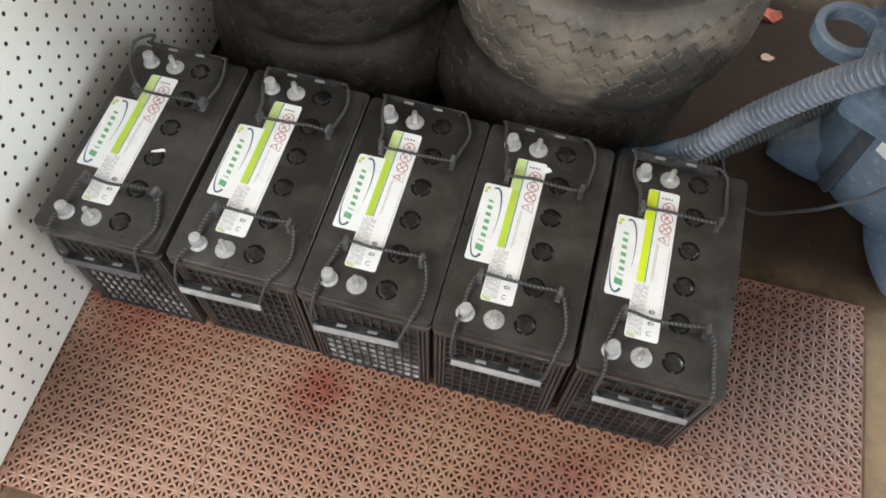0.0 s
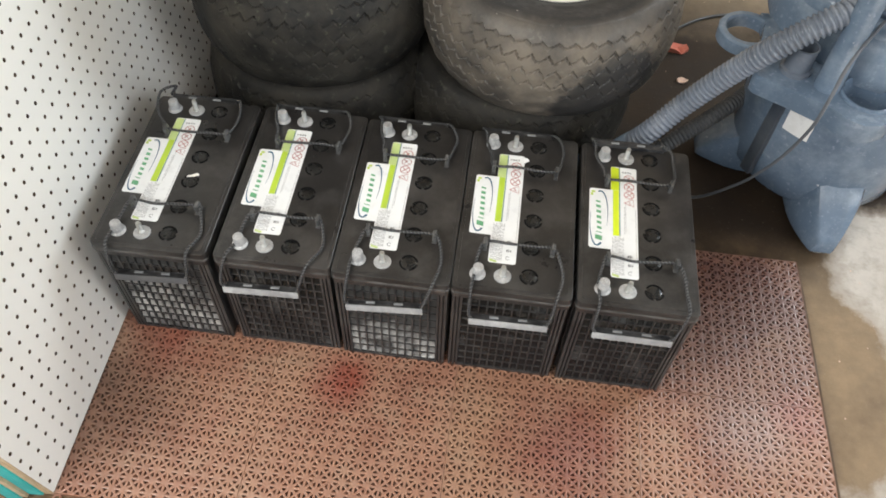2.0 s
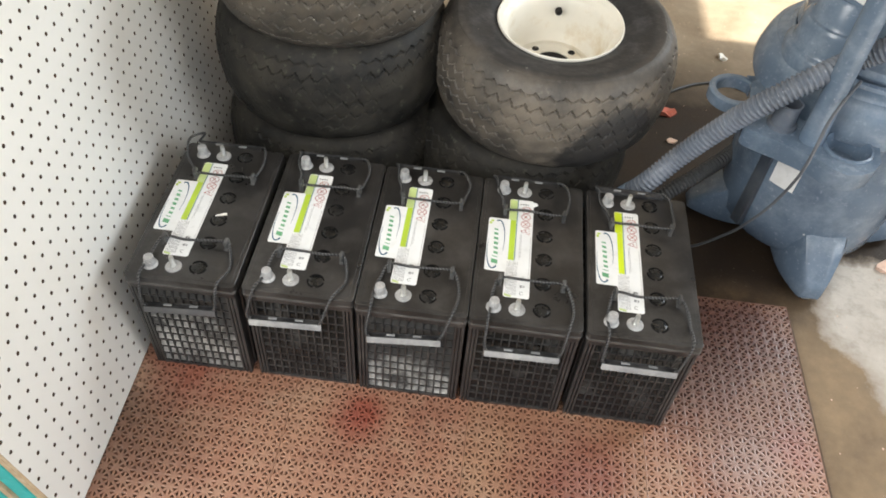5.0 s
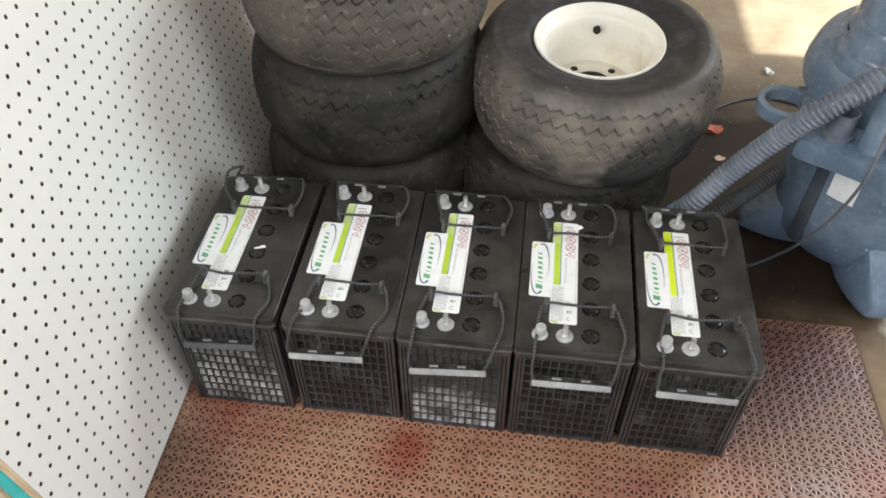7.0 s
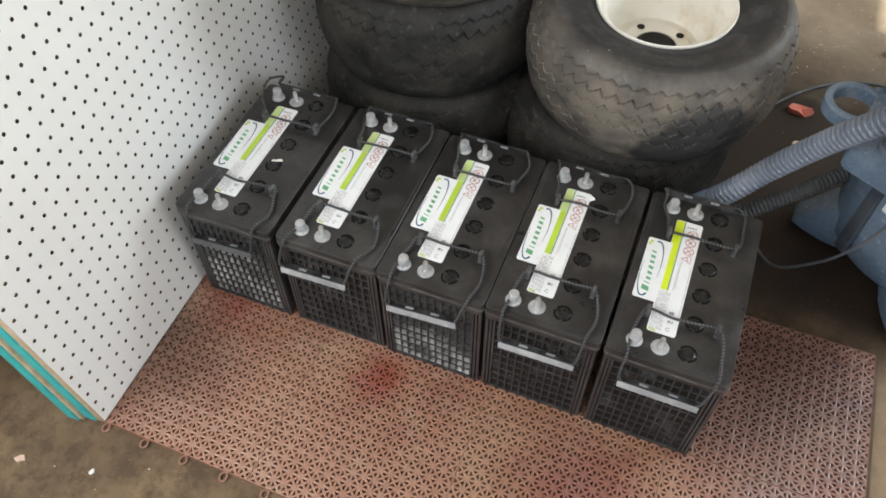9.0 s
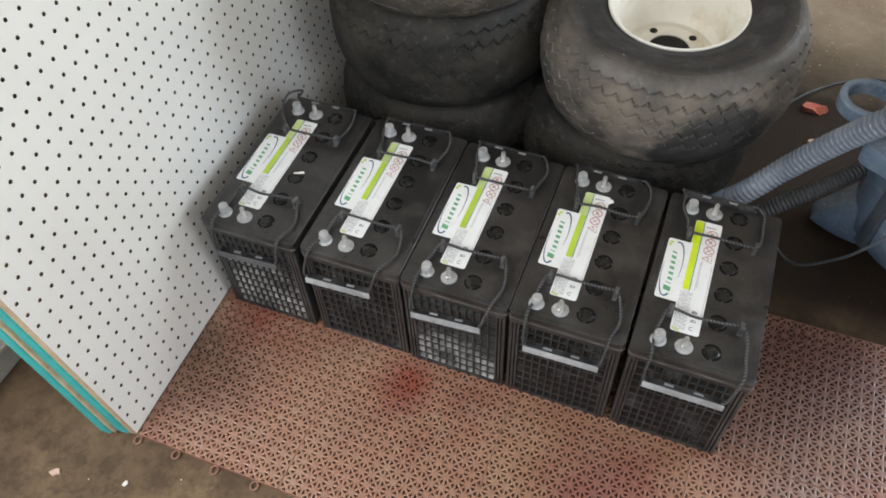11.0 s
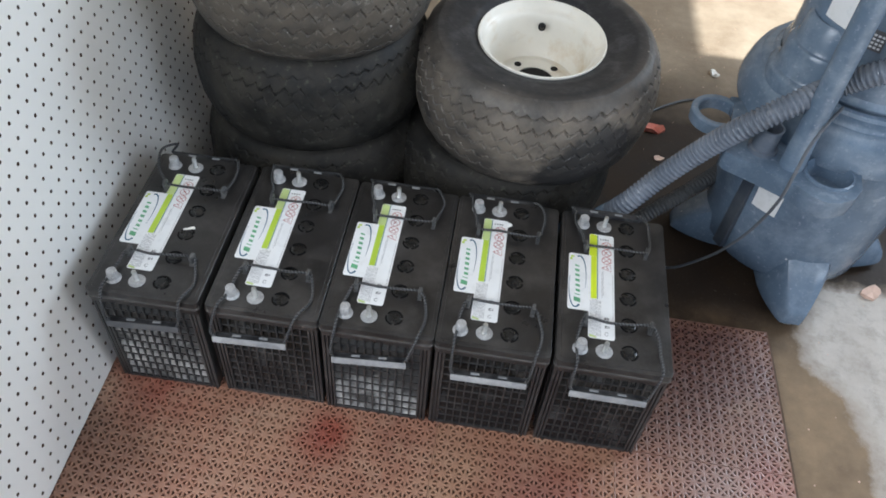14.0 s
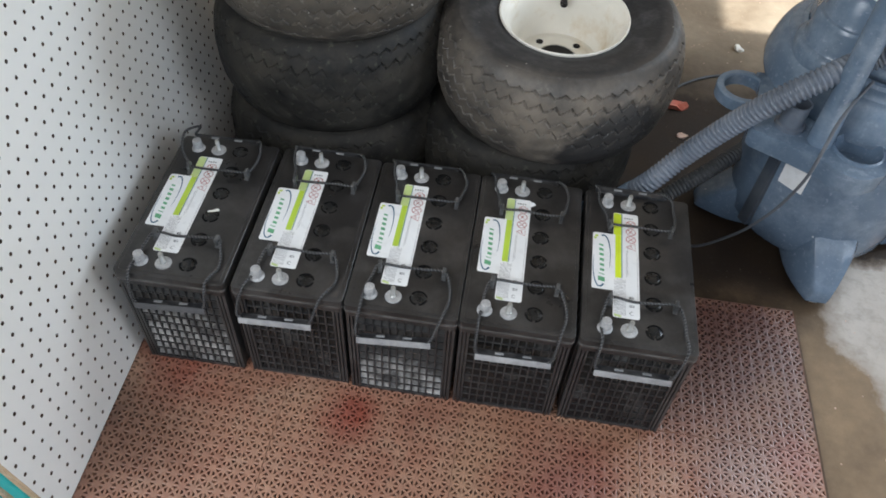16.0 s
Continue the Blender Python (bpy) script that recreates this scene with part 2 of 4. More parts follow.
def floor_material():
    """Stained concrete: brown dampened stain near the mat, pale dry concrete beyond it, grit and blotches, with shade
    painted behind the batteries and sun brightness in the doorway.
    """
    m = bpy.data.materials.new("stained_concrete")
    m.use_nodes = True
    nt = m.node_tree
    b = nt.nodes["Principled BSDF"]
    blot = noise_tex(nt, 7, 9, 0.7)
    brown = ramp(nt, blot, [(0.3, (0.060, 0.038, 0.019)), (0.48, (0.120, 0.079, 0.043)), (0.72, (0.190, 0.131, 0.076))])
    pale = ramp(nt, blot, [(0.28, (0.32, 0.275, 0.225)), (0.42, (0.44, 0.395, 0.345)), (0.7, (0.54, 0.50, 0.45))])
    sep = nt.nodes.new("ShaderNodeSeparateXYZ")
    co = nt.nodes.new("ShaderNodeTexCoord")
    nt.links.new(co.outputs["Object"], sep.inputs[0])

    def calc(op, a, c):
        n = nt.nodes.new("ShaderNodeMath")
        n.operation = op
        for s, v in zip(n.inputs, (a, c)):
            if isinstance(v, (int, float)):
                s.default_value = v
            else:
                nt.links.new(v, s)
        return n.outputs[0]

    wob = calc("MULTIPLY", calc("SUBTRACT", noise_tex(nt, 11, 6, 0.65), 0.5), 0.13)
    # the dry concrete lies east of a wavering stain line
    line = calc("ADD", calc("SUBTRACT", sep.outputs[0], calc("SUBTRACT", 1.37, calc("MULTIPLY", calc("POWER", calc("ABSOLUTE", calc("SUBTRACT", calc("MAXIMUM", calc("MINIMUM", sep.outputs[1], 0.28), -0.16), 0.075), 0), 2.0), 2.2))), wob)
    f = ramp(nt, line, [(0.0, (0, 0, 0)), (0.02, (0.6, 0.6, 0.6)), (0.07, (1, 1, 1))])
    south = ramp(nt, calc("SUBTRACT", 0.52, calc("ADD", sep.outputs[1], wob)), [(0.0, (0, 0, 0)), (0.05, (1, 1, 1))])
    f2 = calc("MULTIPLY", f, south)
    # paler in the doorway, south of the stain: sun patch's brightness put into colour
    door = calc("MULTIPLY", ramp(nt, calc("SUBTRACT", calc("SUBTRACT", -0.115, sep.outputs[1]), wob), [(0.0, (0, 0, 0)), (0.04, (1, 1, 1))]), ramp(nt, calc("SUBTRACT", sep.outputs[0], 1.0), [(0.0, (0, 0, 0)), (0.1, (1, 1, 1))]))
    f2 = calc("MAXIMUM", f2, door)
    mid = noise_tex(nt, 24, 8, 0.72)
    brown = mix(nt, ramp(nt, mid, [(0.40, (0.75, 0.75, 0.75)), (0.56, (0, 0, 0))]), brown, (0.058, 0.036, 0.019))
    pale = mix(nt, ramp(nt, noise_tex(nt, 33, 9, 0.75), [(0.34, (0.5, 0.5, 0.5)), (0.52, (0, 0, 0))]), pale, (0.27, 0.235, 0.20))
    # darker tide mark just inside the stain's rim
    tide = ramp(nt, calc("ADD", line, 0.06), [(0.0, (0, 0, 0)), (0.045, (0.7, 0.7, 0.7)), (0.07, (0.7, 0.7, 0.7))])
    brown = mix(nt, tide, brown, (0.10, 0.072, 0.048))
    # the stain has half dried to a warm tan east of the mat
    half_dry = ramp(nt, calc("SUBTRACT", sep.outputs[0], 1.16), [(0.0, (0, 0, 0)), (0.09, (0.75, 0.75, 0.75))])
    brown = mix(nt, half_dry, brown, ramp(nt, blot, [(0.3, (0.160, 0.108, 0.062)), (0.7, (0.345, 0.250, 0.155))]))
    col = mix(nt, f2, brown, pale)
    # near-black band behind the batteries: wet stain with shade put into its colour
    damp_shade = ramp(nt, calc("SUBTRACT", calc("ADD", sep.outputs[1], wob), 0.21), [(0.0, (0, 0, 0)), (0.19, (0.97, 0.97, 0.97))])
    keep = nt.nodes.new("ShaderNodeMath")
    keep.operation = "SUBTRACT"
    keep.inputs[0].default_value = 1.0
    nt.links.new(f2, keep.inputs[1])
    wet = calc("MULTIPLY", damp_shade, keep.outputs[0])
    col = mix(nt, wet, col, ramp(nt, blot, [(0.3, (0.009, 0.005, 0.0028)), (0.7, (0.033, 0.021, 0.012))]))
    north = ramp(nt, calc("SUBTRACT", calc("ADD", sep.outputs[1], calc("MULTIPLY", wob, 1.5)), 0.98), [(0.0, (0, 0, 0)), (0.34, (1, 1, 1))])
    tan = ramp(nt, blot, [(0.3, (0.22, 0.165, 0.11)), (0.7, (0.37, 0.30, 0.215))])
    col = mix(nt, north, col, tan)
    fine = noise_tex(nt, 190, 4, 0.7)
    spk = ramp(nt, fine, [(0.64, (0, 0, 0)), (0.70, (1, 1, 1))])
    col = mix(nt, calc("MULTIPLY", spk, 0.3), col, (0.34, 0.29, 0.22))
    nt.links.new(col, b.inputs["Base Color"])
    nt.links.new(ramp(nt, blot, [(0.3, (0.55,) * 3), (0.7, (0.85,) * 3)]), b.inputs["Roughness"])
    b.inputs["Specular IOR Level"].default_value = 0.3
    bp = nt.nodes.new("ShaderNodeBump")
    bp.inputs["Strength"].default_value = 0.5
    bp.inputs["Distance"].default_value = 0.003
    nt.links.new(noise_tex(nt, 60, 6, 0.7), bp.inputs["Height"])
    nt.links.new(bp.outputs[0], b.inputs["Normal"])
    return m


M["floor"] = floor_material()


def mat_material():
    """Terracotta plastic with ground-in dirt, pinker on some tiles, a few dark red spills, and painted shade and sheen.
    """
    m = bpy.data.materials.new("terracotta_plastic")
    m.use_nodes = True
    nt = m.node_tree
    b = nt.nodes["Principled BSDF"]
    geo = nt.nodes.new("ShaderNodeNewGeometry")

    def pos_noise(scale, detail=6, rough=0.65):
        n = nt.nodes.new("ShaderNodeTexNoise")
        n.inputs["Scale"].default_value, n.inputs["Detail"].default_value, n.inputs["Roughness"].default_value = scale, detail, rough
        nt.links.new(geo.outputs["Position"], n.inputs["Vector"])
        return n.outputs["Fac"]

    slow, patch, fine = pos_noise(4.5), pos_noise(11, 8), pos_noise(240, 3)
    col = ramp(nt, slow, [(0.32, (0.190, 0.078, 0.045)), (0.48, (0.262, 0.126, 0.075)), (0.68, (0.315, 0.176, 0.108))])
    inf = nt.nodes.new("ShaderNodeObjectInfo")
    pink = ramp(nt, inf.outputs["Random"], [(0.2, (0, 0, 0)), (0.9, (0.18, 0.18, 0.18))])
    col = mix(nt, pink, col, (0.36, 0.155, 0.120))
    col = mix(nt, ramp(nt, patch, [(0.52, (0, 0, 0)), (0.75, (0.6, 0.6, 0.6))]), col, (0.34, 0.225, 0.145))
    # dark patches by the board and end battery paint shade, the pale one sheen
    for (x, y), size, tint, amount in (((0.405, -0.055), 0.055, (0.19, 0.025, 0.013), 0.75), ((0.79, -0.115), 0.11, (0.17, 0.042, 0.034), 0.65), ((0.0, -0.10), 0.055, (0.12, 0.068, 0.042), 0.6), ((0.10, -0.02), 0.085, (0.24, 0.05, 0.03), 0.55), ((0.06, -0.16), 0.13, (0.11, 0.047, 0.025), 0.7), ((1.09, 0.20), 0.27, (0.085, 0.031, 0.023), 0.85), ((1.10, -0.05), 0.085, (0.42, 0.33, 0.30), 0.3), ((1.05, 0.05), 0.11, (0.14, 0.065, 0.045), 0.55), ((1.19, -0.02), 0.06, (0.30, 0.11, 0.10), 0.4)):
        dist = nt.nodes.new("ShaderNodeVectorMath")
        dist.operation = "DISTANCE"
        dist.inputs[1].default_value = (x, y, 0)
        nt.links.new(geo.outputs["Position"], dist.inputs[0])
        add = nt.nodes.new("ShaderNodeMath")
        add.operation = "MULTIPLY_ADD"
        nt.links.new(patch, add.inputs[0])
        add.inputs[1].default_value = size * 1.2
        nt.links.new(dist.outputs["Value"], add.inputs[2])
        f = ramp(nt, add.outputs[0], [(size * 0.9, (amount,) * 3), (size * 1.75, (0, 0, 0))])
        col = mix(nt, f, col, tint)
    nt.links.new(col, b.inputs["Base Color"])
    nt.links.new(ramp(nt, patch, [(0.3, (0.33,) * 3), (0.7, (0.50,) * 3)]), b.inputs["Roughness"])
    b.inputs["Specular IOR Level"].default_value = 0.95
    bp = nt.nodes.new("ShaderNodeBump")
    bp.inputs["Strength"].default_value, bp.inputs["Distance"].default_value = 0.2, 0.001
    nt.links.new(fine, bp.inputs["Height"])
    nt.links.new(bp.outputs[0], b.inputs["Normal"])
    return m


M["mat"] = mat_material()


# ---- mesh helpers ----
def mesh_of(bm, smooth=0.0):
    me = bpy.data.meshes.new("mesh")
    bm.to_mesh(me)
    bm.free()
    if smooth:
        me.polygons.foreach_set("use_smooth", [True] * len(me.polygons))
        me.set_sharp_from_angle(angle=radians(smooth))
    return me


def part(name, bm, material, parent=None, label="", smooth=35):
    """Links a bmesh (or ready mesh data) as one mesh object, under a parent if given."""
    me = mesh_of(bm, smooth) if isinstance(bm, bmesh.types.BMesh) else bm
    if not me.materials:
        me.materials.append(material)
    ob = new(name, me)
    if parent:
        ob.parent = parent
    return tagged(ob, label)


def empty(name, m, label, category, group="", kind=""):
    ob = new(name)
    ob.matrix_world = m
    ob.empty_display_size = 0.05
    return tagged(ob, label, category, group, kind)


def box(bm, x0, y0, z0, x1, y1, z1, bev=0.0, m=None):
    vs = [bm.verts.new((x, y, z)) for x in (x0, x1) for y in (y0, y1) for z in (z0, z1)]
    fs = [bm.faces.new([vs[i] for i in f]) for f in ((0, 1, 3, 2), (4, 6, 7, 5), (0, 4, 5, 1), (2, 3, 7, 6), (0, 2, 6, 4), (1, 5, 7, 3))]
    if bev:
        r = bmesh.ops.bevel(bm, geom=list({e for f in fs for e in f.edges}), offset=bev, segments=2, affect="EDGES", profile=0.6)
        vs = list({v for f in r["faces"] for v in f.verts} | {v for v in vs if v.is_valid})
    if m is not None:
        bmesh.ops.transform(bm, matrix=m, verts=[v for v in vs if v.is_valid])
    return bm


def lathe(bm, profile, seg=32, m=None, wave=None):
    """Turns (r, z) round the z axis. A radius of 0 closes the end."""
    rings = []
    for r, z in profile:
        if r <= 1e-6:
            rings.append([bm.verts.new((0, 0, z))])
        else:
            rings.append([bm.verts.new((r * math.cos(2 * math.pi * i / seg), r * math.sin(2 * math.pi * i / seg), z)) for i in range(seg)])
    made = [v for g in rings for v in g]
    for a, b in zip(rings, rings[1:]):
        for i in range(seg):
            j = (i + 1) % seg
            if len(a) == 1 and len(b) == 1:
                continue
            if len(a) == 1:
                bm.faces.new((a[0], b[j], b[i]))
            elif len(b) == 1:
                bm.faces.new((a[i], a[j], b[0]))
            else:
                bm.faces.new((a[i], a[j], b[j], b[i]))
    if m is not None:
        bmesh.ops.transform(bm, matrix=m, verts=made)
    return bm


def curve_points(ctrl, n):
    """Catmull-Rom through control points, n samples to a stretch."""
    p = [Vector(c) for c in ctrl]
    p = [2 * p[0] - p[1], *p, 2 * p[-1] - p[-2]]
    out = []
    for i in range(1, len(p) - 2):
        for k in range(n):
            t = k / n
            out.append(0.5 * (2 * p[i] + (p[i + 1] - p[i - 1]) * t + (2 * p[i - 1] - 5 * p[i] + 4 * p[i + 1] - p[i + 2]) * t * t + (3 * p[i] - p[i - 1] - 3 * p[i + 1] + p[i + 2]) * t ** 3))
    out.append(p[-2])
    return out


def frames_along(pts):
    nrm = None
    for i, p in enumerate(pts):
        d = (pts[min(i + 1, len(pts) - 1)] - pts[max(i - 1, 0)]).normalized()
        if nrm is None:
            nrm = d.orthogonal().normalized()
        nrm = (nrm - d * nrm.dot(d)).normalized()
        yield p, d, nrm, d.cross(nrm)


def tube(bm, pts, radius, sides=8, caps=True):
    """A tube along points; radius is a number or a function of the index."""
    rings = []
    for i, (p, d, u, v) in enumerate(frames_along(pts)):
        r = radius(i) if callable(radius) else radius
        rings.append([bm.verts.new(p + r * (math.cos(2 * math.pi * k / sides) * u + math.sin(2 * math.pi * k / sides) * v)) for k in range(sides)])
    for a, b in zip(rings, rings[1:]):
        for k in range(sides):
            bm.faces.new((a[k], a[(k + 1) % sides], b[(k + 1) % sides], b[k]))
    if caps:
        bm.faces.new(rings[0][::-1])
        bm.faces.new(rings[-1])
    return bm


def twisted_rope(bm, ctrl, radius=0.0019, pitch=0.0056):
    """Three strands laid round each other."""
    pts = curve_points(ctrl, 24)
    length, fine = [0.0], [pts[0]]
    step = pitch / 9
    acc = 0.0
    for a, b in zip(pts, pts[1:]):
        seg = (b - a).length
        while acc + step <= length[-1] + seg and seg > 1e-9:
            f = (acc + step - length[-1]) / seg
            fine.append(a.lerp(b, f))
            acc += step
        length.append(length[-1] + seg)
    base = list(frames_along(fine))
    for s in range(3):
        first = len(bm.faces)
        strand = [p + radius * 0.72 * (math.cos(2 * math.pi * (i / 9 + s / 3)) * u + math.sin(2 * math.pi * (i / 9 + s / 3)) * v) for i, (p, d, u, v) in enumerate(base)]
        tube(bm, strand, radius * 0.58, 6)
        bm.faces.ensure_lookup_table()
        for f in bm.faces[first:]:
            f.material_index = int(s == 0)
    return bm


def rounded_outline(x0, y0, x1, y1, r, n=5):
    out = []
    for cx, cy, a0 in ((x1 - r, y1 - r, 0), (x0 + r, y1 - r, 90), (x0 + r, y0 + r, 180), (x1 - r, y0 + r, 270)):
        for k in range(n + 1):
            a = radians(a0 + 90 * k / n)
            out.append((cx + r * math.cos(a), cy + r * math.sin(a)))
    return out


def slab(bm, outline, z0, z1, bev=0.0):
    """Extrudes an outline; with bev its top edge is chamfered in two steps."""
    cx = sum(p[0] for p in outline) / len(outline)
    cy = sum(p[1] for p in outline) / len(outline)

    def ring(z, inset):
        out = []
        for x, y in outline:
            d = math.hypot(x - cx, y - cy)
            out.append(bm.verts.new((x - inset * (x - cx) / d, y - inset * (y - cy) / d, z)))
        return out

    rings = [ring(z0, 0), ring(z1 - bev, 0)]
    if bev:
        rings += [ring(z1 - bev * 0.3, bev * 0.3), ring(z1, bev)]
    for a, b in zip(rings, rings[1:]):
        for k in range(len(a)):
            bm.faces.new((a[k], a[(k + 1) % len(a)], b[(k + 1) % len(a)], b[k]))
    bm.faces.new(rings[0][::-1])
    bm.faces.new(rings[-1])
    return bm


def grid_mesh(verts, faces, smooth=True):
    me = bpy.data.meshes.new("mesh")
    me.from_pydata(verts, [], faces)
    if smooth:
        me.polygons.foreach_set("use_smooth", [True] * len(me.polygons))
    me.update()
    return me


B = bmesh.new

# ---- large structure ----
FLOOR = -0.013
bm = B()
box(bm, -6, -8, FLOOR - 0.2, 9, 9, FLOOR)
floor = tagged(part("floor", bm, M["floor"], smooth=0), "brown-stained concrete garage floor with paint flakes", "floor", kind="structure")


def wall(name, x0, y0, x1, y1, opening=None, top=2.7):
    """A wall in plan; opening: (from, to, height) along its longer side."""
    bm = B()
    along_x = (x1 - x0) > (y1 - y0)
    if opening:
        a, b, h = opening
        if along_x:
            box(bm, x0, y0, FLOOR, a, y1, top)
            box(bm, b, y0, FLOOR, x1, y1, top)
            box(bm, a, y0, h, b, y1, top)
        else:
            box(bm, x0, y0, FLOOR, x1, a, top)
            box(bm, x0, b, FLOOR, x1, y1, top)
            box(bm, x0, a, h, x1, b, top)
    else:
        box(bm, x0, y0, FLOOR, x1, y1, top)
    return tagged(part(name, bm, M["plaster"], smooth=0), "pale limewashed plaster garage wall", "wall", kind="structure")


# the west wall's opening is added to let the key light in
wall("wall_west", -0.57, -1.55, -0.37, 2.7, (-1.53, -0.48, 2.1))
wall("wall_east_north", 3.2, 1.33, 3.4, 2.9, (1.332, 2.4, 2.65))
wall("wall_east_south", 3.2, -1.75, 3.4, 1.33, (-1.54, -0.157, 2.65))
wall("wall_north", -0.57, 2.7, 3.2, 2.9)
wall("wall_south", -0.57, -1.75, 3.2, -1.55, (-0.3, 2.3, 2.3))
bm = B()
box(bm, -0.57, -1.75, 2.7, 3.4, 2.9, 2.85)
tagged(part("ceiling", bm, M["ceil"], smooth=0), "plain pale boarded garage ceiling", "ceiling", kind="structure")
bm = B()
box(bm, -0.37, -0.46, FLOOR, -0.30, 2.7, 0.045, 0.006)
tagged(part("baseboard", bm, M["plank"], smooth=0), "weathered grey timber sill along the wall", "baseboard", kind="structure")


# ---- pegboard partition ----
def pegboard_sheet(y_edge, y_first, y1, z1, r, thick):
    """A perforated sheet facing +x: every cell has an eight-sided hole through it."""
    y0, z0 = y_first - PEG_Y / 2, PEG_FOOT - PEG_Z / 2
    ny, nz = int((y1 - y0) / PEG_Y), int((z1 - z0) / PEG_Z)
    verts, faces, index = [], [], {}

    def v(x, y, z):
        k = (round(x, 5), round(y, 5), round(z, 5))
        if k not in index:
            index[k] = len(verts)
            verts.append(k)
        return index[k]

    square = [(1, 0), (1, 1), (0, 1), (-1, 1), (-1, 0), (-1, -1), (0, -1), (1, -1)]
    for i in range(ny):
        for j in range(nz):
            cy, cz = y0 + (i + 0.5) * PEG_Y, z0 + (j + 0.5) * PEG_Z
            outer = [v(0, y_edge if i == 0 and a < 0 else cy + a * PEG_Y / 2, 0.002 if j == 0 and b < 0 else cz + b * PEG_Z / 2) for a, b in square]
            rim = [v(0, cy + r * math.cos(k * math.pi / 4), cz + r * math.sin(k * math.pi / 4)) for k in range(8)]
            back = [v(-thick, cy + r * math.cos(k * math.pi / 4), cz + r * math.sin(k * math.pi / 4)) for k in range(8)]
            for k in range(8):
                n = (k + 1) % 8
                faces.append((outer[k], outer[n], rim[n], rim[k]))
                faces.append((rim[k], rim[n], back[n], back[k]))
    me = grid_mesh(verts, faces, False)
    me.materials.append(M["peg"])
    me.materials.append(M["peghole"])
    me.polygons.foreach_set("material_index", [k % 2 for k in range(len(faces))])
    return me, y0 + ny * PEG_Y, z0 + nz * PEG_Z


PEG_Y, PEG_Z, PEG_FOOT = 0.0270, 0.0268, 0.0222
# the board leans away from the batteries by eight degrees
partition = empty("pegboard_partition", pose(0, 0, 0, 0, -8.4, 1.5), "white perforated hardboard partition with chipped teal edge", "partition")
sheet, peg_y1, peg_z1 = pegboard_sheet(-0.3070, -0.296, 1.50, 1.55, 0.0034, 0.005)
part("perforated_sheet", sheet, M["peg"], partition, "white perforated hardboard")
bm = B()
box(bm, -0.0051, -0.3085, 0.002, -0.0002, -0.3071, peg_z1)
part("sheet_edge", bm, M["tan"], partition, "bare brown hardboard edge", 0)
bm = B()
box(bm, -0.0145, -0.3095, 0.001, -0.0052, -0.262, peg_z1, 0.001)
part("packing_strip", bm, M["tan"], partition, "chipped bare wood strip", 0)
bm = B()
box(bm, -0.040, -0.3125, 0.001, -0.0146, -0.262, peg_z1, 0.003)
part("stud", bm, M["tealpaint"], partition, "chipped teal painted stud", 0)
bm = B()
box(bm, -0.0505, -0.3170, 0.001, -0.0401, -0.262, peg_z1, 0.001)
part("filler_strip", bm, M["tan"], partition, "bare splintered wood strip", 0)
bm = B()
box(bm, -0.076, -0.3200, -0.003, -0.0506, -0.262, peg_z1, 0.003)
part("stud", bm, M["tealpaint"], partition, "chipped teal painted stud", 0)
# unseen panel added behind the sheet so that its holes read dark
bm = B()
box(bm, -0.074, -0.261, 0.001, -0.056, peg_y1, peg_z1)
part("back_panel", bm, M["peghole"], partition, "dark wooden back panel", 0)
bm = B()
box(bm, -0.0555, -0.261, 0.001, -0.0052, peg_y1, 0.003)
part("bottom_rail", bm, M["tan"], partition, "", 0)

# ---- interlocking floor mat ----
TILE, CELLS = 0.3124, 16


def mat_tile_mesh():
    """One perforated tile: cells crossed by diagonals leave four three-cornered holes each."""
    p = TILE / CELLS
    half, depth = 0.0021, 0.010
    verts, faces, index = [], [], {}

    def v(x, y, z):
        k = (round(x, 5), round(y, 5), round(z, 5))
        if k not in index:
            index[k] = len(verts)
            verts.append(k)
        return index[k]

    for i in range(CELLS):
        for j in range(CELLS):
            x0, y0 = i * p, j * p
            cor = [(x0, y0), (x0 + p, y0), (x0 + p, y0 + p), (x0, y0 + p)]
            c = (x0 + p / 2, y0 + p / 2)
            for k in range(4):
                tri = [Vector(cor[k]), Vector(cor[(k + 1) % 4]), Vector(c)]
                a, b, cc = [(tri[1] - tri[2]).length, (tri[2] - tri[0]).length, (tri[0] - tri[1]).length]
                inc = (a * tri[0] + b * tri[1] + cc * tri[2]) / (a + b + cc)
                area2 = abs((tri[1] - tri[0]).cross(tri[2] - tri[0]))
                s = 1 - half / (area2 / (a + b + cc))
                top = [v(t.x, t.y, 0) for t in tri]
                ins = [inc + (t - inc) * s for t in tri]
                rim = [v(t.x, t.y, -0.0004) for t in ins]
                low = [v(t.x, t.y, -depth) for t in ins]
                for q in range(3):
                    n = (q + 1) % 3
                    faces.append((top[q], top[n], rim[n], rim[q]))
                    faces.append((rim[q], rim[n], low[n], low[q]))
    w = TILE
    ring = [v(0.0004, 0.0004, -0.0008), v(w - 0.0004, 0.0004, -0.0008), v(w - 0.0004, w - 0.0004, -0.0008), v(0.0004, w - 0.0004, -0.0008)]
    base = [v(0.0004, 0.0004, -0.0125), v(w - 0.0004, 0.0004, -0.0125), v(w - 0.0004, w - 0.0004, -0.0125), v(0.0004, w - 0.0004, -0.0125)]
    for q in range(4):
        faces.append((ring[q], ring[(q + 1) % 4], base[(q + 1) % 4], base[q]))
    return grid_mesh(verts, faces, False)


